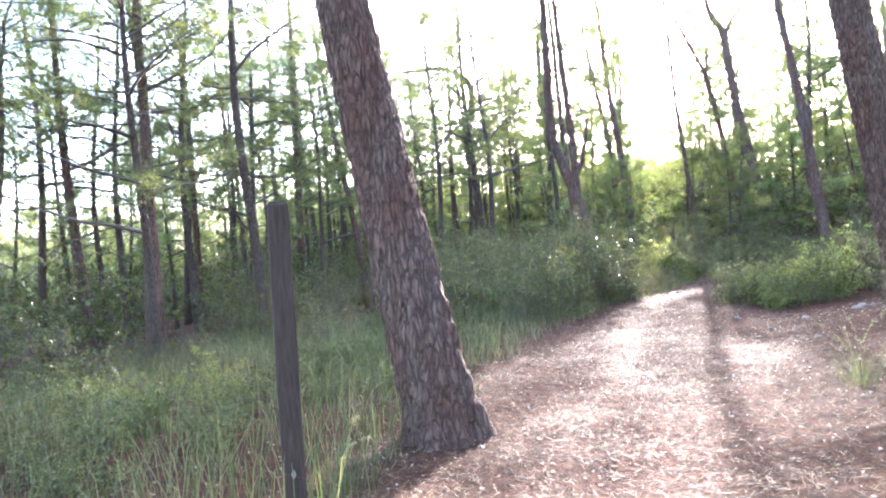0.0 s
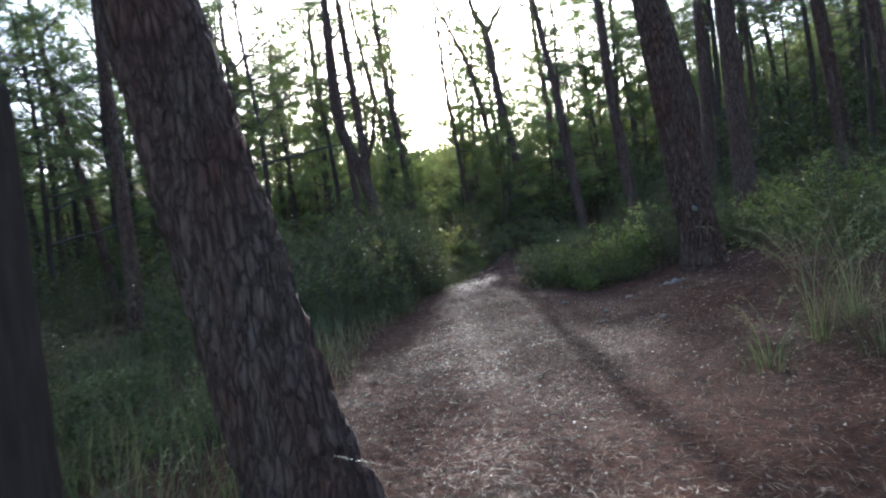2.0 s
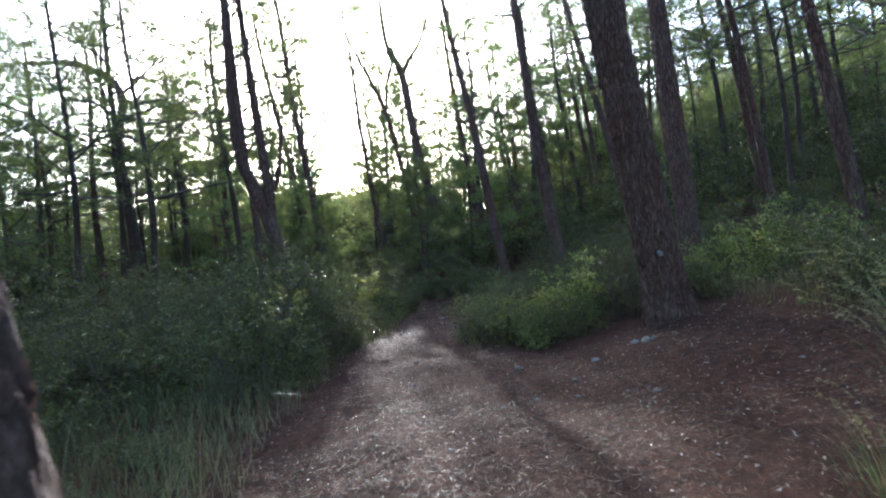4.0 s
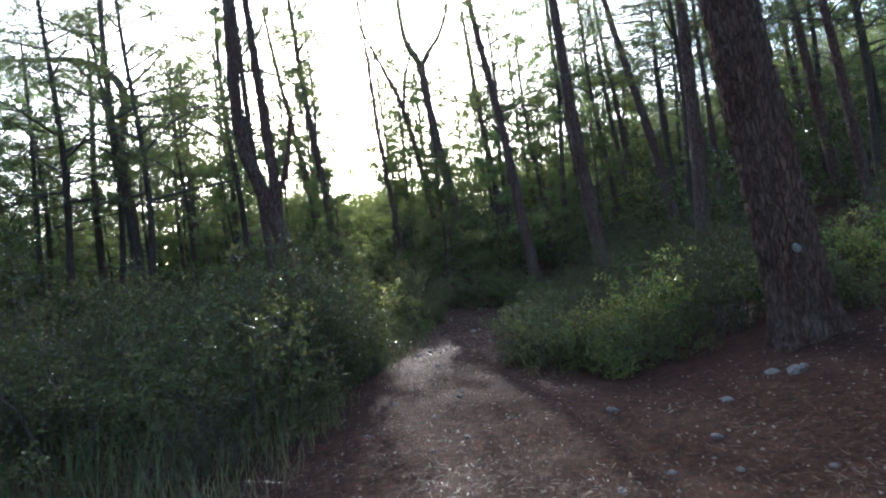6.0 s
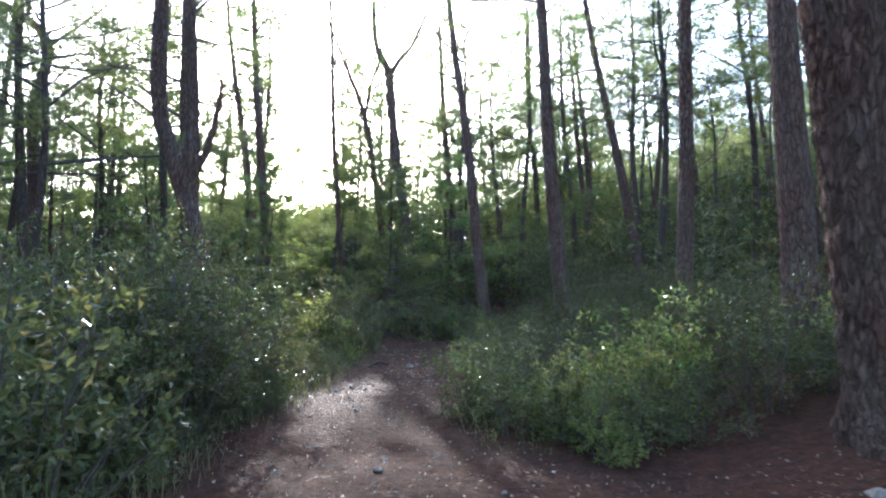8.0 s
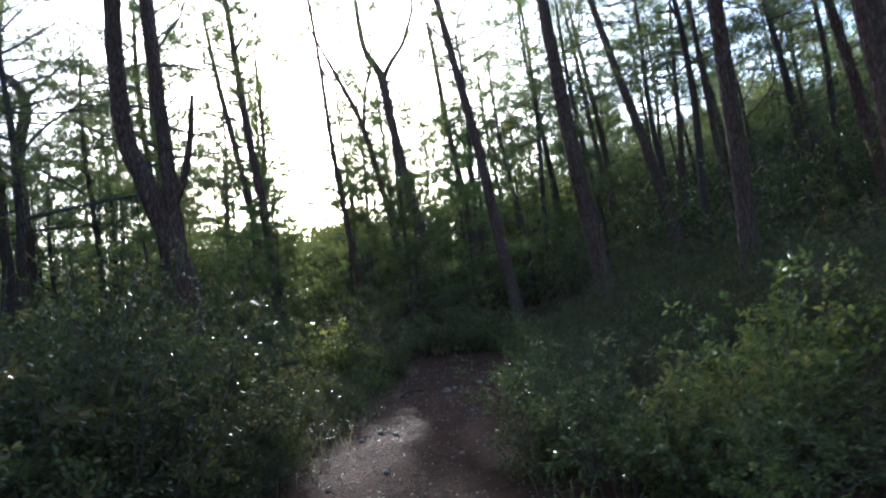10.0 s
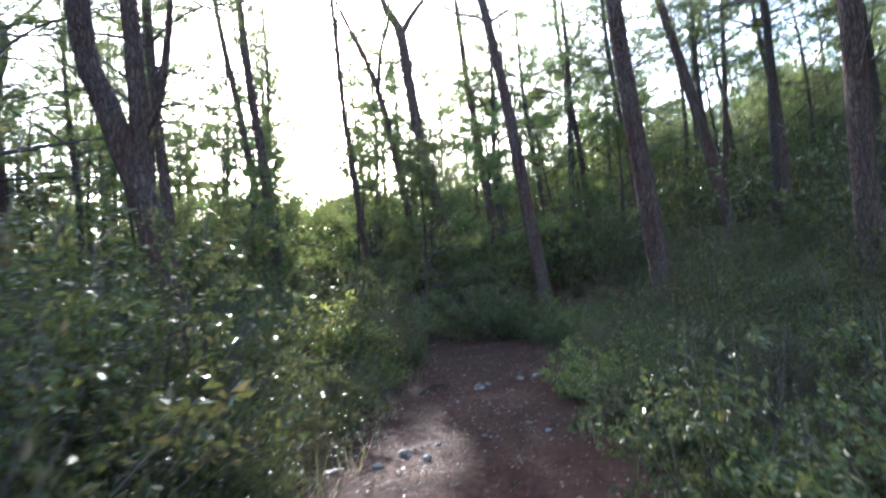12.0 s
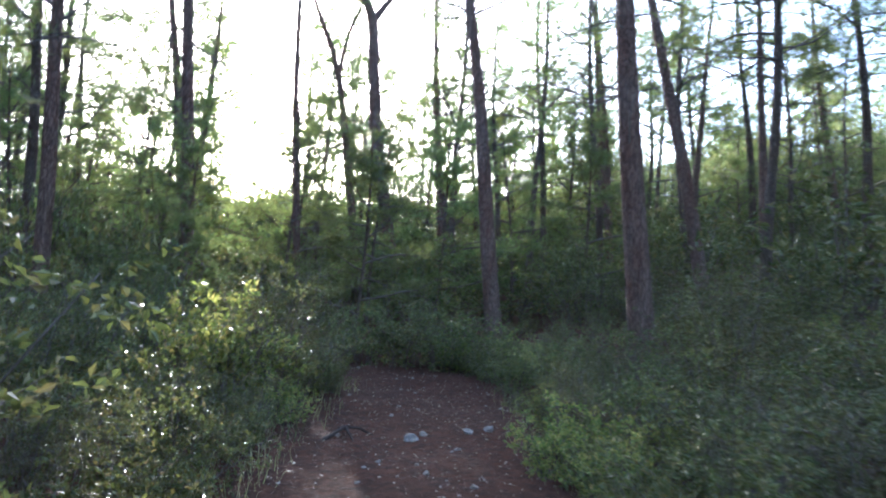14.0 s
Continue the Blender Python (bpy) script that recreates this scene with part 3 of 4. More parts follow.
for x, y, k, size in ((-12.0, 40.5, 3, 1.0), (-6.0, 43, 3, 1.05), (-12.5, 37, 2, 1.1), (-3.2, 41, 2, 1.1), (0.6, 43.5, 2, 1.0), (-14, 45, 1, 1.2), (-5.5, 38.6, 1, 0.9), (3.8, 40, 1, 1.1), (6, 46, 2, 1.1),
                      (-10.5, 25.2, 3, 1.0), (-13.8, 31, 3, 1.1), (-15.5, 24, 2, 1.2), (-10.2, 35.5, 3, 1.15), (1.2, 34, 3, 1.05), (-11.5, 19.5, 2, 1.1)):
    fill_tree(x, y, k, size)
for x, y, k, size in ((7.2, 22.5, 3, 0.9), (11.9, 25.2, 3, 0.95), (13.4, 22.0, 2, 1.0), (9.4, 30.4, 3, 1.0), (14.8, 27.6, 3, 0.95), (6.6, 31.8, 3, 1.0), (16.9, 24.4, 2, 1.0),
                      (12.6, 31.6, 3, 1.0), (10.6, 17.6, 2, 0.85), (15.6, 19.4, 2, 1.0), (13.6, 15.8, 2, 0.9), (18.6, 29.6, 3, 1.0)):
    fill_tree(x, y, k, size)
for n_, box, sorts in ((64, (-34, -6.5, 12, 48), (2, 3, 2, 1)), (32, (-6, 14, 31, 54), (2, 3, 1)), (16, (9, 24, 12, 32), (2, 3, 1)), (30, (-26, -9, -4, 15), (2, 3, 1, 2))):
    made = 0
    for attempt in range(600):
        if made >= n_:
            break
        x, y = rf.uniform(box[0], box[1]), rf.uniform(box[2], box[3])
        across = abs(sy_ * (x + 0.3) + sx_ * (y - 4))
        if across < 2.6 or math.hypot(x, y - 8) < (10 if y < 6 else 15) or min((x - a) ** 2 + (y - b) ** 2 for a, b in taken) < 2.3 ** 2:
            continue
        fill_tree(x, y, int(sorts[int(rf.integers(0, len(sorts)))]), rf.uniform(0.9, 1.25))
        made += 1
count = 0
for attempt in range(6000):
    if count >= 95:
        break
    x, y = rf.uniform(-58, 58), rf.uniform(-14, 78)
    d = math.hypot(x + 0.3, y - 5)
    if d < 19 or d > 76:
        continue
    ang = math.degrees(math.atan2(-(x + 0.3), y - 2))
    if ang > 80 or ang < -60:
        continue
    # a lane open to the low sun
    along = -sx_ * (x + 0.3) + sy_ * (y - 4)
    across = abs(sy_ * (x + 0.3) + sx_ * (y - 4))
    if along > 0 and across < (1.9 if d < 46 else 0.8) and d < 60:
        continue
    gap = 2.2 if x > 3 else 2.6
    if min((x - a) ** 2 + (y - b) ** 2 for a, b in taken) < gap * gap:
        continue
    if x > 2:
        k = int(rf.choice([0, 1, 2, 3, 4], p=[0.22, 0.26, 0.24, 0.14, 0.14]))
    else:
        k = int(rf.choice([0, 1, 2, 3, 4], p=[0.20, 0.30, 0.26, 0.12, 0.12]))
    fill_tree(x, y, k, rf.uniform(0.85, 1.25))
    count += 1
# a few tall pines out of view, added to cut down the sky light
for x, y in ((9, -9), (4, -14), (-6, -12), (12, -3), (-12, -8), (14, 4), (0, -20), (17, -12), (-20, -14), (10, 3.5)):
    fill_tree(x, y, 3, 1.1)
# unseen pines added behind and beside the path, to block sky light
made = 0
for attempt in range(2000):
    if made >= 54:
        break
    x, y = rf.uniform(-28, 24), rf.uniform(-32, 5)
    if (y > -6.5 and x < 6.5) or math.hypot(x - 2.5, y + 4.7) < 4.5 or (y > -8 and x < -2) or min((x - a) ** 2 + (y - b) ** 2 for a, b in taken) < 2.4 ** 2:
        continue
    fill_tree(x, y, int(rf.choice([2, 3, 3])), rf.uniform(1.0, 1.3), True)
    made += 1


# ---- woods in the distance
rw = np.random.default_rng(404)
wv, tv = [], Soup()
for i in range(340):
    ang, dist = radians(rw.uniform(-68, 88)), rw.uniform(62, 150)
    x, y = -math.sin(ang) * dist, 4 + math.cos(ang) * dist
    h = rw.uniform(8, 15)
    z = gz(x, y)
    blobs = int(rw.integers(5, 9))
    for b in range(blobs):
        c = np.array([x, y, z]) + [rw.normal(0, 1.3), rw.normal(0, 1.3), h * rw.uniform(0.3, 1.0)]
        n = 80
        p = c + rw.normal(size=(n, 3)) * [1.1, 1.1, 0.45]
        a = unit(rw.normal(size=(n, 3)) + [0, 0, 0.3])
        sd = unit(np.cross(a, rw.normal(size=(n, 3)))) * rw.uniform(0.05, 0.12, n)[:, None]
        wv.append(np.stack([p - sd, p + sd, p + a * rw.uniform(0.35, 0.7, n)[:, None]], 1).reshape(-1, 3))
    tv.add(*tube(np.array([[x, y, z - 0.3], [x + rw.normal(0, 0.3), y, z + h * 0.95]]), [0.16, 0.05], 4))
# their low thicket
for i in range(330):
    ang, dist = radians(rw.uniform(-68, 88)), rw.uniform(44, 64)
    x, y = -math.sin(ang) * dist, 4 + math.cos(ang) * dist
    h = rw.uniform(2.5, 7.5)
    z = gz(x, y)
    for b in range(8):
        u = rw.uniform(0.02, 1.0)
        c = np.array([x, y, z]) + [rw.normal(0, 1.2) * (1.2 - 0.7 * u), rw.normal(0, 1.2), h * u]
        n = 90
        p = c + rw.normal(size=(n, 3)) * [0.75, 0.75, 0.4]
        a = unit(rw.normal(size=(n, 3)) + [0, 0, 0.3])
        sd = unit(np.cross(a, rw.normal(size=(n, 3)))) * rw.uniform(0.04, 0.09, n)[:, None]
        wv.append(np.stack([p - sd, p + sd, p + a * rw.uniform(0.25, 0.5, n)[:, None]], 1).reshape(-1, 3))
# pines of the middle distance, crowns in layered sprays
for i in range(400):
    ang, dist = radians(rw.uniform(-66, 80)), rw.uniform(42, 74)
    x, y = -math.sin(ang) * dist, 4 + math.cos(ang) * dist
    h = dist * rw.uniform(0.11, 0.165)
    z = gz(x, y)
    if x > 0:
        h = min(h, 9.0)
    for b in range(9):
        u = rw.uniform(0.12, 1.0)
        c = np.array([x, y, z]) + [rw.normal(0, 1.5) * (1.15 - 0.6 * u), rw.normal(0, 1.2), h * u]
        n = 130
        p = c + rw.normal(size=(n, 3)) * [0.9, 0.9, 0.18]
        a = unit(rw.normal(size=(n, 3)) + [0, 0, 0.3])
        sd = unit(np.cross(a, rw.normal(size=(n, 3)))) * rw.uniform(0.018, 0.042, n)[:, None]
        wv.append(np.stack([p - sd, p + sd, p + a * rw.uniform(0.28, 0.55, n)[:, None]], 1).reshape(-1, 3))
    tv.add(*tube(np.array([[x, y, z - 0.3], [x + rw.normal(0, 0.4), y, z + h * 0.55], [x + rw.normal(0, 0.6), y, z + h]]), [0.15, 0.11, 0.03], 5))
wv = np.concatenate(wv)
woods = tagged(new("distant_woods", mesh("distant_woods", wv, np.arange(len(wv)).reshape(-1, 3), NEEDLE)), "sunlit pine woods on the far hillside", "woods", kind="stuff")
part("trunk", tv.mesh("trunk", BARK_FAR), woods)


# ---------------------------------------------------------------- shrubs
def shrub_mesh(r, height, spread, stems, twigs, per_twig, leaf_len, leaf_w, mat, upright=0.5):
    wood = Soup()
    cs, ax = [], []
    for i in range(stems):
        az = i * 2.4 + r.uniform(-0.4, 0.4)
        out = math.sqrt(r.uniform(0.02, 1.0)) * spread
        h = height * r.uniform(0.6, 1.08) * (1.0 - 0.55 * (out / spread) ** 2)
        n = 6
        t = np.linspace(0, 1, n)
        reach = out * (0.4 + 0.6 * t ** 1.2)
        pts = np.stack([math.cos(az) * reach, math.sin(az) * reach, h * t ** 0.9], 1) + np.cumsum(r.normal(0, 0.025 * height, (n, 3)), 0) * t[:, None]
        pts[0, 2] = -0.10
        wood.add(*tube(pts[::1], np.linspace(0.010, 0.0025, n) * (0.6 + height * 0.35), 3))
        for j in range(twigs):
            u = r.uniform(0.05, 1.0)
            p0 = np.array([np.interp(u * (n - 1), range(n), pts[:, c]) for c in range(3)])
            tw = limb_points(p0, r.uniform(0, 6.28), r.uniform(-0.3, 0.9), (0.12 + 0.14 * height) * r.uniform(0.6, 1.3), r, 4, 0, 0.2)
            if j % 4 == 0:
                wood.add(*tube(tw[::3], [0.004, 0.0015], 3))
            tt = 1.0 - 0.75 * r.uniform(0, 1, per_twig) ** 1.5
            q = np.stack([np.interp(tt * 3, range(4), tw[:, c]) for c in range(3)], 1)
            cs.append(q + r.normal(0, 0.022, q.shape))
            d = unit(np.tile(tw[-1] - tw[0], (per_twig, 1)))
            ax.append(unit(d * upright + r.normal(0, 0.6, d.shape)))
    c = np.concatenate(cs)
    c[:, 2] = np.maximum(c[:, 2], 0.03)
    v, f = leaves(c, np.concatenate(ax), leaf_len, leaf_w, r)
    return wood.mesh("stem", TWIG), mesh("foliage", v, f, mat)


rs = np.random.default_rng(33)
SHRUBS = {
    "dark": [shrub_mesh(rs, 1.5, 0.95, 20, 10, 12, 0.066, 0.034, LEAF) for k in range(4)],
    "tall": [shrub_mesh(rs, 2.3, 1.05, 22, 11, 14, 0.060, 0.030, LEAF) for k in range(3)],
    "dull": [shrub_mesh(rs, 1.35, 0.90, 18, 11, 12, 0.042, 0.021, LEAF_DULL) for k in range(3)],
    "fresh_lit": [shrub_mesh(rs, 1.1, 0.70, 13, 9, 12, 0.066, 0.034, LEAF_FRESH_LIT) for k in range(2)],
    "low": [shrub_mesh(rs, 0.60, 0.60, 13, 8, 10, 0.056, 0.034, LEAF) for k in range(3)],
}
THICKET = [shrub_mesh(rs, 3.0, 1.8, 18, 10, 7, 0.16, 0.08, LEAF) for k in range(2)]
SHRUB_LABELS = {
    "dark": "dense evergreen shrub with small glossy dark leaves",
    "tall": "tall evergreen shrub with thin stems and small leaves",
    "dull": "twiggy brownish-green shrub with sparse small leaves",
    "fresh_lit": "bright yellow-green leafy shrub, some coloured as if in sunlight",
    "low": "low green undergrowth plant at the foot of shrubs",
}


def shrub(kind, x, y, size, r):
    me = SHRUBS[kind][int(r.integers(0, len(SHRUBS[kind])))]
    ob = thing("shrub", (x, y, gz(x, y) - 0.02), SHRUB_LABELS[kind], "shrub", "undergrowth along the path", r.uniform(0, 6.28), size)
    part("stem", me[0], ob)
    part("foliage", me[1], ob)
    return ob


placed = []


def grow(n, box, kinds, weights, size, gap, r, test=None):
    made = 0
    for attempt in range(n * 40):
        if made >= n:
            return
        x, y = r.uniform(box[0], box[1]), r.uniform(box[2], box[3])
        if is_bare(x, y) or (test and not test(x, y)):
            continue
        if placed and min((x - a) ** 2 + (y - b) ** 2 for a, b in placed) < gap * gap:
            continue
        if min((x - a) ** 2 + (y - b) ** 2 for a, b in taken) < 0.55 ** 2:
            continue
        placed.append((x, y))
        shrub(str(r.choice(kinds, p=weights)), x, y, r.uniform(*size), r)
        made += 1


rg = np.random.default_rng(77)
# one bush in full light by the path, its light partly put into leaf colour
shrub("fresh_lit", -3.5, 17.5, 1.55, rg)
shrub("fresh_lit", -3.05, 17.4, 1.35, rg)
shrub("tall", -2.65, 18.3, 1.0, rg)
shrub("tall", -2.9, 19.2, 1.05, rg)
placed += [(-3.5, 17.5), (-3.05, 17.4), (-2.65, 18.3), (-2.9, 19.2)]
# yellow-green shrubs; at (1.25, 21.2) the colour stands in for sunlight
for x, y, size in ((1.8, 9.4, 1.15), (2.3, 9.9, 1.3), (1.25, 21.2, 1.0), (0.35, 14.9, 0.6), (0.62, 14.2, 0.55), (-2.3, 17.0, 0.6), (5.3, 9.2, 1.1), (6.0, 9.6, 1.1), (5.2, 10.4, 1.0)):
    shrub("fresh_lit", x, y, size, rg)
    placed.append((x, y))
# left of the path: tall at first, then lower
grow(34, (-6.8, -2.45, 6.6, 12.0), ["tall", "dark", "dull"], [0.5, 0.3, 0.2], (0.9, 1.22), 0.75, rg, lambda x, y: x < -3.1 or y < 8.2)
grow(13, (-4.4, -2.75, 8.7, 10.6), ["tall", "dark"], [0.75, 0.25], (0.85, 1.08), 0.5, rg)
grow(12, (-2.75, -1.9, 8.4, 12.6), ["dull", "dark", "low"], [0.4, 0.4, 0.2], (0.35, 0.6), 0.36, rg)
grow(26, (-4.0, -2.0, 12.8, 22), ["dark", "dull"], [0.55, 0.45], (0.42, 0.68), 0.68, rg)
grow(24, (-7.8, -4.0, 12.0, 22), ["tall", "dark"], [0.65, 0.35], (0.75, 1.1), 0.95, rg)
# right of the path, up the slope
grow(40, (0.0, 2.3, 8.6, 22), ["dark", "dull", "low", "fresh_lit"], [0.45, 0.27, 0.2, 0.08], (0.5, 0.8), 0.6, rg)
grow(46, (2.0, 7.5, 8.6, 22), ["dark", "tall", "dull", "fresh_lit"], [0.50, 0.18, 0.17, 0.15], (0.65, 0.95), 0.85, rg)
grow(18, (1.4, 7.5, 9, 17.5), ["low", "dark", "dull"], [0.5, 0.3, 0.2], (0.55, 0.85), 0.42, rg)
# beyond the end of the path
for x, y, size in ((-1.5, 21.9, 1.05), (-0.8, 21.8, 1.12), (-0.1, 21.8, 1.08), (0.6, 21.8, 0.9), (1.3, 21.9, 0.75)):
    shrub("dark", x, y, size, rg)
    placed.append((x, y))
grow(12, (-3, 4.5, 22.4, 28), ["dark", "dull"], [0.6, 0.4], (0.45, 0.75), 1.0, rg)
grow(22, (-9, 10, 22.3, 28), ["dark", "tall", "dull"], [0.5, 0.3, 0.2], (0.8, 1.25), 1.15, rg, lambda x, y: x < -3 or x > 4.5)
# bright undergrowth on the slope
grow(24, (4.6, 11, 3.5, 13), ["fresh_lit", "low", "dark"], [0.35, 0.3, 0.35], (0.7, 1.1), 0.75, rg)
grow(10, (9, 18, 14, 28), ["dark", "tall"], [0.6, 0.4], (0.9, 1.3), 1.5, rg)
grow(16, (-13, -6.5, 4, 20), ["tall", "dark"], [0.6, 0.4], (0.9, 1.2), 1.3, rg)
# small plants along the edges
grow(42, (-3.2, 2.4, 6.5, 22), ["low", "fresh_lit"], [0.88, 0.12], (0.45, 0.9), 0.3, rg, lambda x, y: abs(x - lane_x(y)) < 2.3 and not (x < -1.0 and 8.0 < y < 13.2))
# undergrowth left of the leaning pine
grow(24, (-10, -1.6, -4.5, 6.5), ["low", "dull", "dark"], [0.65, 0.2, 0.15], (0.6, 1.0), 0.8, rg)
grow(26, (-5, 0.6, -4.6, 3.5), ["low", "fresh_lit"], [0.9, 0.1], (0.5, 0.9), 0.45, rg, lambda x, y: x < verge_x(y) - 0.3)

# the understorey all round, too dense to count
under_v, under_f, under_w, under_g, nv, nw = [], [], [], [], 0, 0
spots = []
for n_, box, gap in ((60, (-36, -7, -4, 42), 2.1), (34, (-10, 9, 27, 46), 2.1), (62, (8, 38, 3, 46), 2.1)):
    made = 0
    for attempt in range(n_ * 40):
        if made >= n_:
            break
        x, y = rg.uniform(box[0], box[1]), rg.uniform(box[2], box[3])
        if math.hypot(x + 0.5, y - 8) < 15 or (spots and min((x - a) ** 2 + (y - b) ** 2 for a, b in spots) < gap * gap):
            continue
        spots.append((x, y))
        made += 1
        w_, g_ = THICKET[int(rg.integers(0, 2))]
        m_ = Matrix.LocRotScale((x, y, gz(x, y)), Euler((0, 0, rg.uniform(0, 6.28))), [rg.uniform(0.8, 1.5)] * 2 + [rg.uniform(0.8, 1.8)])
        for me_, vs, fs, isleaf in ((g_, under_v, under_f, True), (w_, under_w, under_g, False)):
            co = np.empty(len(me_.vertices) * 3)
            me_.vertices.foreach_get("co", co)
            co = co.reshape(-1, 3) @ np.array(m_.to_3x3()).T + np.array(m_.translation)
            base = nv if isleaf else nw
            vs.append(co)
            fs += [tuple(k + base for k in pl.vertices) for pl in me_.polygons]
            if isleaf:
                nv += len(co)
            else:
                nw += len(co)
under = tagged(new("understorey", mesh("understorey", np.concatenate(under_v), under_f, LEAF)), "dense dark understorey bushes beneath the far pines", "undergrowth", kind="stuff")
part("stem", mesh("stem", np.concatenate(under_w), under_g, TWIG), under)


# ---------------------------------------------------------------- grass
def stuff(name, v, f, mat, label, category):
    return tagged(new(name, mesh(name, v, f, mat)), label, category, kind="stuff")


rb = np.random.default_rng(55)


def grass_field(n, box, tall, inside, r):
    x, y = r.uniform(box[0], box[1], n), r.uniform(box[2], box[3], n)
    clump = 0.5 + 0.5 * np.sin(x * 3.1 + 1.3 * np.sin(y * 2.2)) * np.cos(y * 2.7 + x)
    keep = inside(x, y) & (r.uniform(0, 1, n) < 0.35 + 0.65 * clump)
    x, y = x[keep], y[keep]
    m = len(x)
    root = np.stack([x, y, ground_z(x, y) - 0.02], 1)
    h = tall * r.uniform(0.35, 1.2, m)
    lean = r.normal(0, 0.55, (m, 2)) * h[:, None]
    return blades(root, root + np.stack([lean[:, 0], lean[:, 1], h], 1), 0.006, r, 0.28)


v, f = grass_field(30000, (-11, 2.6, -6, 6.6), 0.52, lambda x, y: x < verge_x(y), rb)
stuff("grass", v, f, GRASS, "tall green and straw-coloured grass below the pines", "grass")
v, f = grass_field(9000, (4.2, 11, 3, 13), 0.45, lambda x, y: x > 4.2, rb)
stuff("grass", v, f, GRASS, "bright green grass on the shaded slope", "grass")
v, f = grass_field(5000, (-3.4, 2.6, 6, 22), 0.30, lambda x, y: (np.abs(x - lane_x(y)) > 1.15) & (np.abs(x - lane_x(y)) < 2.4) & ((y > 8.4) | (x < -2.0)), rb)
stuff("grass", v, f, GRASS, "thin grass along the edges of the path", "grass")


v, f = grass_field(5200, (-4.2, 0.4, 2.0, 8.6), 0.30, lambda x, y: (x < verge_x(y) + 0.25) & (x > verge_x(y) - 0.9), rb)
stuff("grass", v, f, STRAW, "thin dry straw-coloured grass edging the clearing", "grass")
v, f = grass_field(2600, (-3.2, 1.2, 9, 20), 0.26, lambda x, y: (np.abs(x - lane_x(y)) > 1.0) & (np.abs(x - lane_x(y)) < 1.6), rb)
stuff("grass", v, f, STRAW, "wisps of dry brown grass beside the path", "grass")


def arching(roots, az, length, width, r, stiff=1.25):
    """Long thin blades of six joints that rise and then hang over."""
    n, k = len(roots), 7
    t = np.linspace(0, 1, k)
    ang = stiff * r.uniform(0.85, 1.12, n)[:, None] - (r.uniform(0.9, 2.3, n)[:, None]) * t[None] ** 1.6
    step = (length / (k - 1))[:, None]
    out = np.concatenate([np.zeros((n, 1)), np.cumsum(np.cos(ang[:, :-1]) * step, 1)], 1)
    up = np.concatenate([np.zeros((n, 1)), np.cumsum(np.sin(ang[:, :-1]) * step, 1)], 1)
    az = az[:, None] + r.normal(0, 0.12, n)[:, None] * t[None]
    line = roots[:, None] + np.stack([np.cos(az) * out, np.sin(az) * out, up], -1)
    w = (width * r.uniform(0.6, 1.3, n))[:, None] * (1 - 0.92 * t ** 1.5)[None] * 0.5
    side = np.stack([-np.sin(az), np.cos(az), 0 * az + 0.2], -1) * w[..., None]
    v = np.stack([line - side, line + side], 2).reshape(-1, 3)
    b = (np.arange(n) * 2 * k)[:, None] + 2 * np.arange(k - 1)[None]
    b = b.reshape(-1, 1)
    return v, np.concatenate([b + [[0, 1, 3]], b + [[0, 3, 2]]], 0), line


def tussock(x, y, n, tall, r, mat, label, plumes=8):
    """A clump of arching grass with hanging seed plumes."""
    ob = thing("grass_tussock", (x, y, gz(x, y) - 0.02), label, "grass tussock", "tussocks at the clearing")
    az = r.uniform(0, 6.28, n)
    root = np.stack([np.cos(az), np.sin(az), 0 * az], 1) * r.uniform(0, 0.26, n)[:, None]
    v, f, line = arching(root, az, tall * r.uniform(0.55, 1.25, n), 0.005, r)
    part("tuft", mesh("tuft", v, f, mat), ob)
    for i in range(plumes):
        a = r.uniform(0, 6.28, 1)
        v, f, line = arching(r.normal(0, 0.04, (1, 3)) * [1, 1, 0], a, tall * r.uniform(1.1, 1.6, 1), 0.004, r, 1.4)
        s = Soup()
        s.add(v, f)
        t = r.uniform(0.5, 1, 46)
        q = np.stack([np.interp(t * 6, range(7), line[0, :, c]) for c in range(3)], 1)
        fall = unit(np.tile(line[0, -1] - line[0, -3], (46, 1))) + r.normal(0, 0.45, (46, 3)) + [0, 0, -0.5]
        s.add(*leaves(q, fall, 0.034, 0.006, r))
        part("stalk", s.mesh("stalk", STRAW, False), ob, "straw-coloured stalk with a seed plume")
    return ob


tussock(2.62, 1.85, 70, 0.55, rb, GRASS, "low green grass tussock with arching blades on red needles", 4)
tussock(3.15, 2.20, 64, 1.15, rb, GRASS, "tall wispy grass tussock with pale seed plumes", 22)
tussock(3.60, 2.60, 60, 1.15, rb, GRASS, "tall wispy grass tussock with pale seed plumes", 18)
tussock(3.35, 1.55, 60, 0.5, rb, GRASS, "low green grass tussock with arching blades on red needles")
for x, y in ((-0.85, 0.05), (-1.3, -0.4), (-1.0, 0.9), (-0.05, -1.9), (0.6, -3.0)):
    tussock(x - 0.15, y, 80, 0.45, rb, GRASS, "small grass tuft beside the leaning pine", 2)


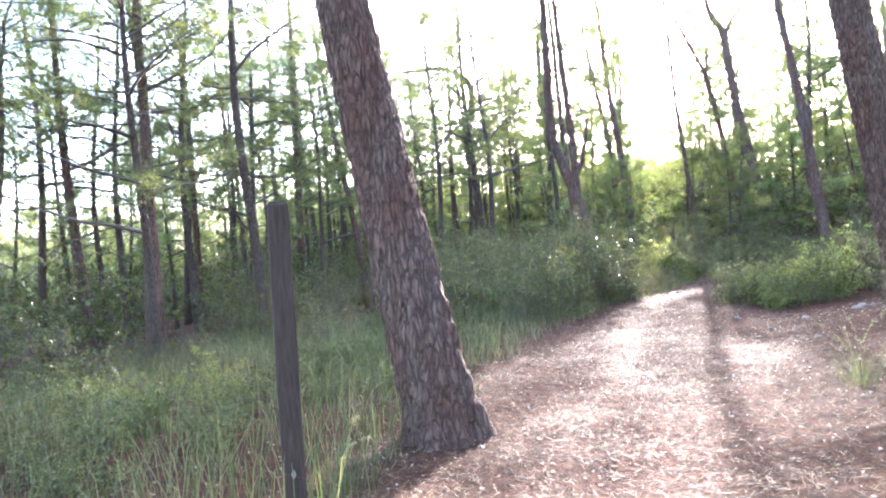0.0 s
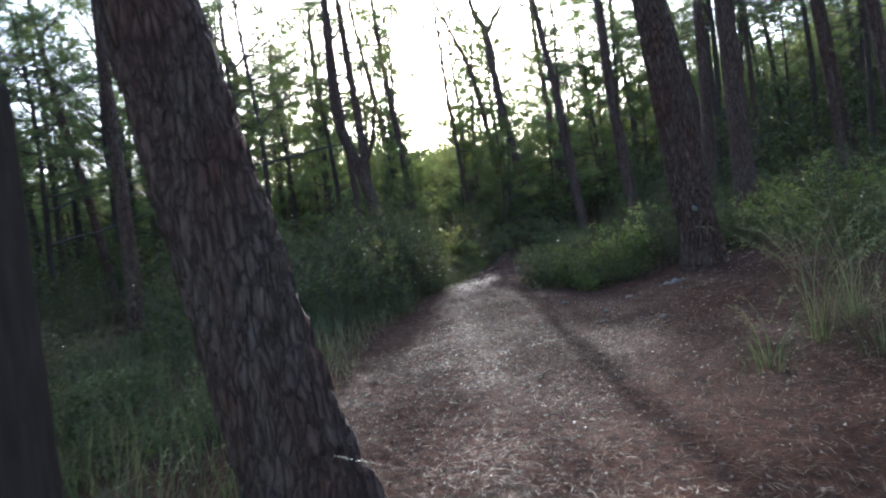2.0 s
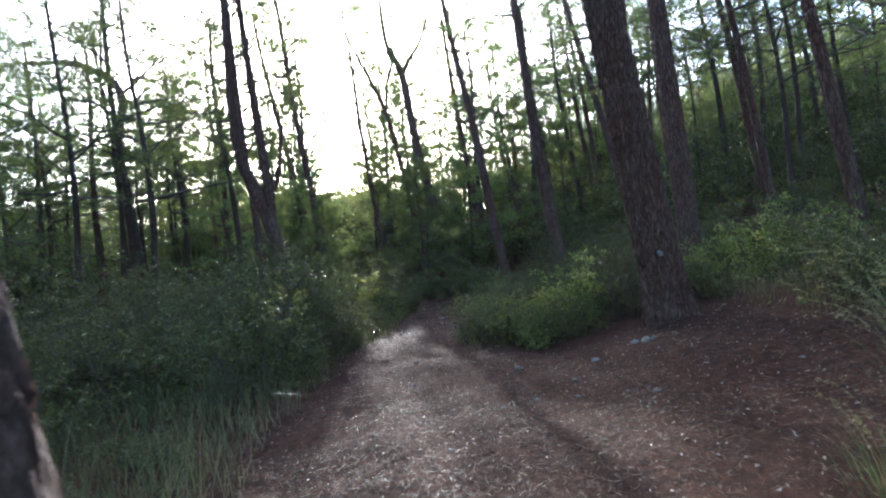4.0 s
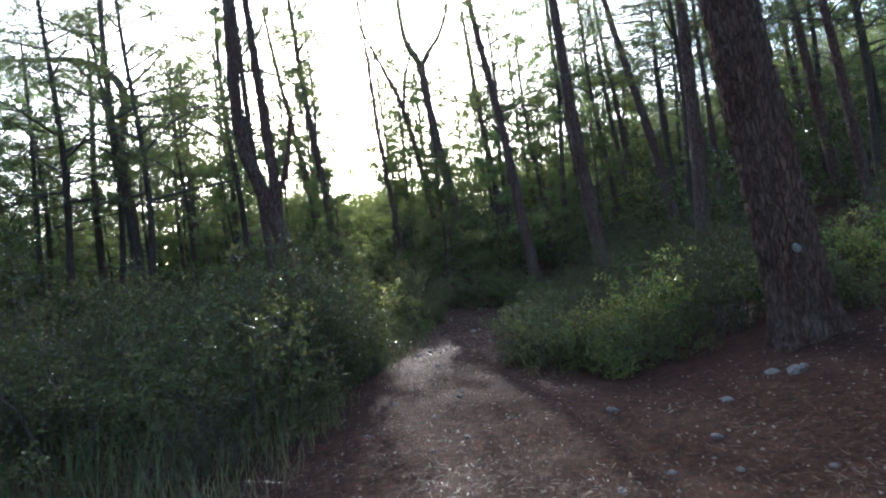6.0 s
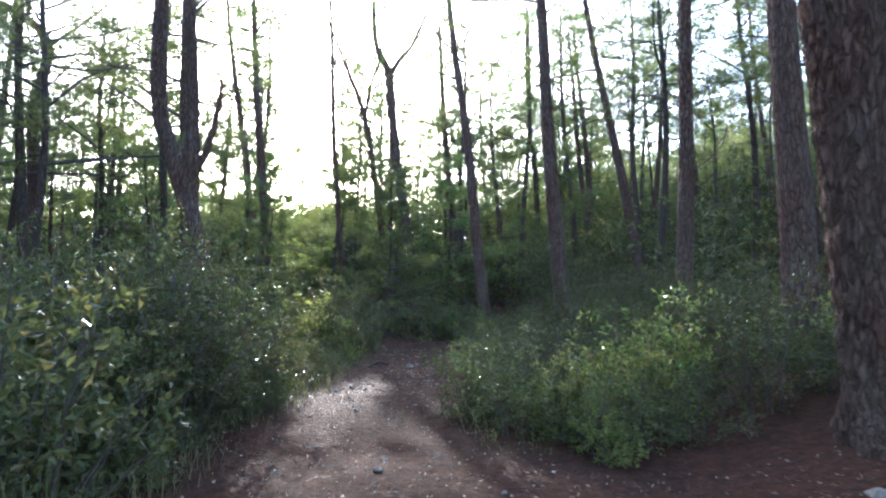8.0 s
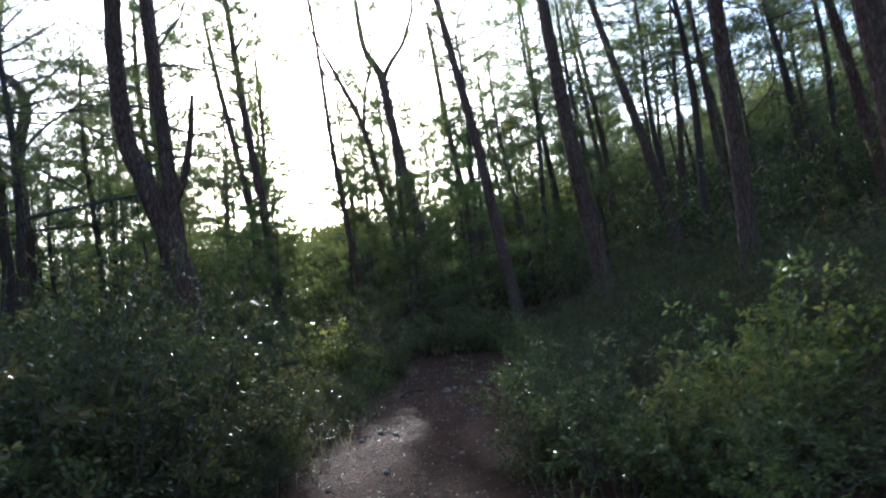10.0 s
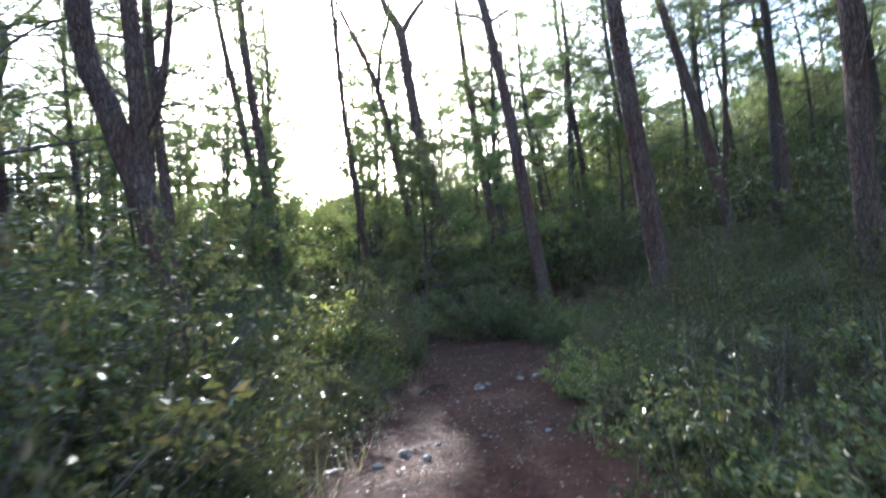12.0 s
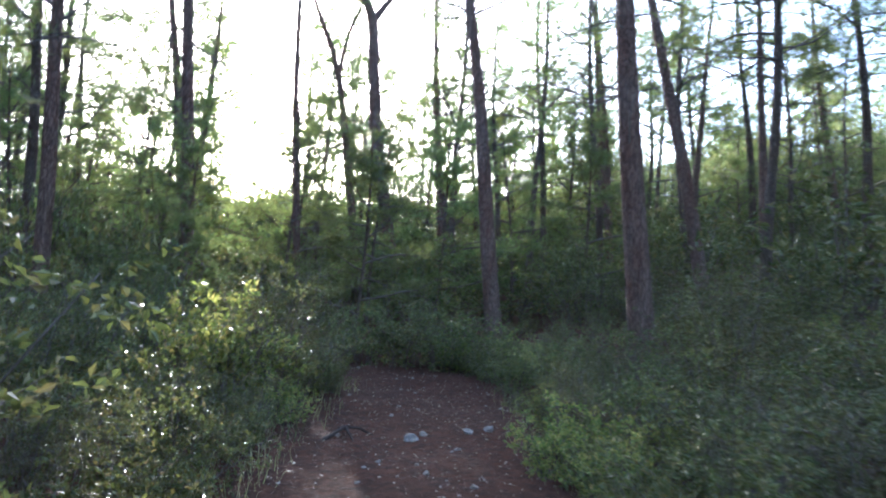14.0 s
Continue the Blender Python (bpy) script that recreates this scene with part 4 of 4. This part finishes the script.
# ---------------------------------------------------------------- litter and stones
def needle_litter(n, inside, box, r, length=(0.04, 0.10), width=0.0015):
    x, y = r.uniform(box[0], box[1], n), r.uniform(box[2], box[3], n)
    k = inside(x, y)
    x, y = x[k], y[k]
    m = len(x)
    a = r.uniform(0, 6.28, m)
    L = r.uniform(length[0], length[1], m)
    tilt = np.abs(r.normal(0, 0.22, m))
    d = np.stack([np.cos(a) * np.cos(tilt), np.sin(a) * np.cos(tilt), np.sin(tilt)], 1) * L[:, None]
    c = np.stack([x, y, ground_z(x, y) + r.uniform(0.002, 0.016, m)], 1)
    s = np.stack([-np.sin(a), np.cos(a), r.normal(0, 0.3, m)], 1) * (width * r.uniform(0.5, 1.0, m))[:, None]
    bow = np.stack([-np.sin(a), np.cos(a), 0.4 + 0 * a], 1) * (L * r.normal(0, 0.06, m))[:, None]
    v = np.stack([c - s, c + s, c + d * 0.5 + bow + s, c + d * 0.5 + bow - s, c + d], 1).reshape(-1, 3)
    i = np.arange(m)[:, None] * 5
    return v, np.concatenate([i + [[0, 1, 2]], i + [[0, 2, 3]], i + [[3, 2, 4]]], 0)


rn = np.random.default_rng(91)


def soft_border(x, y):
    w = np.clip((7.0 - x) / 3.0, 0, 1) * np.clip((y + 7.5) / 2.5, 0, 1) * np.clip((7.5 - y) / 4.0, 0, 1)
    return rn.uniform(0, 1, len(x)) < w


v, f = needle_litter(120000, lambda x, y: (x > verge_x(y) - 0.4) & (np.sin(x * 2.3 + y) * np.cos(y * 1.9 - 0.7 * x) > rn.uniform(-1.6, 0.9, len(x))) & soft_border(x, y), (-2.4, 7.0, -7.5, 7.5), rn)
stuff("pine_needle_litter", v, f, LITTER, "fallen brown pine needles strewn over the clearing", "pine needles")
v, f = needle_litter(10000, lambda x, y: (x > verge_x(y)) & (np.sin(x * 1.7 - y * 0.8) * np.cos(y * 1.3 + 0.5 * x) > rn.uniform(-1.2, 0.9, len(x))) & soft_border(x, y), (-1.2, 5.0, -4.5, 5.5), rn, (0.06, 0.14), 0.0024)
v[:, 2] += 0.008
stuff("pine_needle_litter", v, f, LITTER, "loose bundles of long dry pine needles on the clearing", "pine needles")
v, f = needle_litter(22000, lambda x, y: np.abs(x - np.where(y < 8, 1.2, lane_x(y))) < np.where(y < 8, 3.4, 1.7) * rn.uniform(0.5, 1.25, len(x)), (-3, 5.5, 2.5, 23), rn, (0.04, 0.10), 0.002)
stuff("pine_needle_litter", v, f, LITTER, "fallen brown pine needles on the trodden path", "pine needles")
n = 6500
x, y = rn.uniform(-2.6, 4.5, n), rn.uniform(-3.5, 22.5, n)
k = np.abs(x - np.where(y < 8, 1.2, lane_x(y))) < np.where(y < 8, 3.2, 1.6)
x, y = x[k], y[k]
c = np.stack([x, y, ground_z(x, y) + 0.012], 1)
d = rn.normal(size=(len(x), 3)) * [1, 1, 0.25]
v, f = leaves(c, d, 0.036, 0.022, rn, 0.35)
stuff("dead_leaf_litter", v, f, DEAD_LEAF, "scattered small dry leaves on the path", "dead leaves")


def stone_mesh(r, lumpy=0.3):
    bm = bmesh.new()
    bmesh.ops.create_icosphere(bm, subdivisions=2, radius=0.5)
    off = Vector(r.uniform(-9, 9, 3))
    for w in bm.verts:
        w.co *= 1 + 1.3 * lumpy * noise.noise(w.co * 2.6 + off) + 0.22 * noise.noise(w.co * 7 + off)
        w.co.z *= 0.85
        w.co.x *= 1.12
    me = bpy.data.meshes.new("stone")
    bm.to_mesh(me)
    bm.free()
    me.materials.append(STONE)
    return me


STONES = [stone_mesh(np.random.default_rng(300 + k), 0.45) for k in range(6)]


def stone(x, y, size, label, k, r):
    ob = new("stone", STONES[k % 6])
    ob.matrix_basis = Matrix.LocRotScale((x, y, gz(x, y) - size * 0.04), Euler((r.uniform(-0.2, 0.2), r.uniform(-0.2, 0.2), r.uniform(0, 6.28))), (size, size, size))
    return tagged(ob, label, "stone", "stones on the path")


rq = np.random.default_rng(17)
for i, (x, y, size) in enumerate(((2.70, 6.73, 0.17), (2.58, 7.0, 0.12), (2.83, 6.84, 0.09))):
    stone(x, y, size, "pale grey stone lying before the marked pine", i, rq)
for i, (x, y, size) in enumerate(((-0.80, 16.35, 0.17), (-0.66, 16.6, 0.10), (-0.15, 16.6, 0.11), (0.10, 16.75, 0.12), (-0.35, 13.6, 0.08), (-0.2, 13.3, 0.07), (-1.55, 12.75, 0.12), (-1.35, 12.6, 0.09), (-1.75, 12.45, 0.08))):
    stone(x, y, size, "grey limestone half sunk in the path", i + 2, rq)
for i in range(70):
    y = rq.uniform(3.5, 22)
    x = (rq.uniform(-1.6, 4.2) if y < 8 else lane_x(y) + rq.uniform(-1.2, 1.2))
    stone(x, y, rq.uniform(0.03, 0.07), "small pale pebble on the trodden earth", i, rq)
for x, y, size in ((1.92, 6.45, 0.10), (0.89, 6.60, 0.10), (0.03, -0.59, 0.06), (1.5, 5.6, 0.08)):
    stone(x, y, size, "small pale pebble on the trodden earth", 3, rq)

# surface root on the path
root = thing("tree_root", (-1.52, 16.55, gz(-1.52, 16.55)), "gnarled dark root breaking through the path", "root", "", 0.0, 0.62)
for pts, w in (([(-0.35, -0.65, -0.04), (-0.15, -0.3, 0.08), (0, 0, 0.13), (0.25, 0.1, 0.10), (0.5, 0.15, -0.03)], 0.045),
               ([(0.02, 0.0, 0.12), (0.10, -0.3, 0.09), (0.22, -0.65, -0.03)], 0.035), ([(0, 0, 0.12), (-0.1, 0.3, 0.06), (-0.3, 0.6, -0.04)], 0.035)):
    s = np.array(pts)
    t = np.linspace(0, len(s) - 1, 14)
    p = np.stack([np.interp(t, range(len(s)), s[:, c]) for c in range(3)], 1) + rq.normal(0, 0.008, (14, 3))
    part("root_arm", mesh("root_arm", *tube(p, w * np.linspace(0.9, 0.4, 14), 7), POST, True), root)

# lichen spot on the marked pine
ob, line = tree_at["marked"]
bm = bmesh.new()
bmesh.ops.create_icosphere(bm, subdivisions=3, radius=0.05)
for w in bm.verts:
    w.co *= 1 + 0.5 * noise.noise(w.co * 22)
    w.co.y *= 0.3
me = bpy.data.meshes.new("lichen_spot")
bm.to_mesh(me)
bm.free()
me.materials.append(LICHEN)
spot = part("lichen_spot", me, ob, "pale lichen spot")
h = 1.02
ax = np.array([np.interp(h, line[:, 2], line[:, c]) for c in range(3)])
spot.matrix_basis = Matrix.Translation(ax + np.array([-0.05, -0.322, 0])) @ Matrix.Rotation(0.15, 4, "Z")

# wooden post
post = thing("wooden_post", (0.16, -2.64, gz(0.16, -2.64)), "dark square weathered wooden post with a pointed top", "post")
bm = bmesh.new()
bmesh.ops.create_cube(bm, size=1.0)
for w in bm.verts:
    w.co.x *= 0.112
    w.co.y *= 0.112
    w.co.z = -0.3 if w.co.z < 0 else 1.84
top = [fc for fc in bm.faces if fc.normal.z > 0.9][0]
ins = bmesh.ops.inset_individual(bm, faces=[top], thickness=0.02)
top = [fc for fc in bm.faces if fc.normal.z > 0.9 and all(w.co.z > 1.8 for w in fc.verts)]
peak = min(top, key=lambda fc: fc.calc_center_median().xy.length)
for w in peak.verts:
    w.co.z += 0.018
bmesh.ops.subdivide_edges(bm, edges=[e for e in bm.edges if abs(e.verts[0].co.z - e.verts[1].co.z) > 1], cuts=14)
for w in bm.verts:
    w.co += Vector((noise.noise(w.co * 5), noise.noise(w.co * 5 + Vector((4, 0, 0))), 0)) * 0.004
bmesh.ops.bevel(bm, geom=[e for e in bm.edges if abs(e.verts[0].co.z - e.verts[1].co.z) > 0.05], offset=0.006, segments=1, affect="EDGES")
me = bpy.data.meshes.new("shaft")
bm.to_mesh(me)
bm.free()
me.materials.append(POST)
shaft = part("shaft", me, post)
shaft.rotation_euler = (0, 0, 0.95)
for z, a in ((0.42, 2.3), (0.18, 2.9)):
    tag = part("peeled_patch", mesh("peeled_patch", *leaves(np.array([[0.0, 0, 0]]), np.array([[0, 0, 1.0]]), 0.07, 0.03, np.random.default_rng(2), 0.0), LICHEN), post, "pale peeled patch")
    tag.matrix_basis = Matrix.Translation((0.062, -0.052, z))
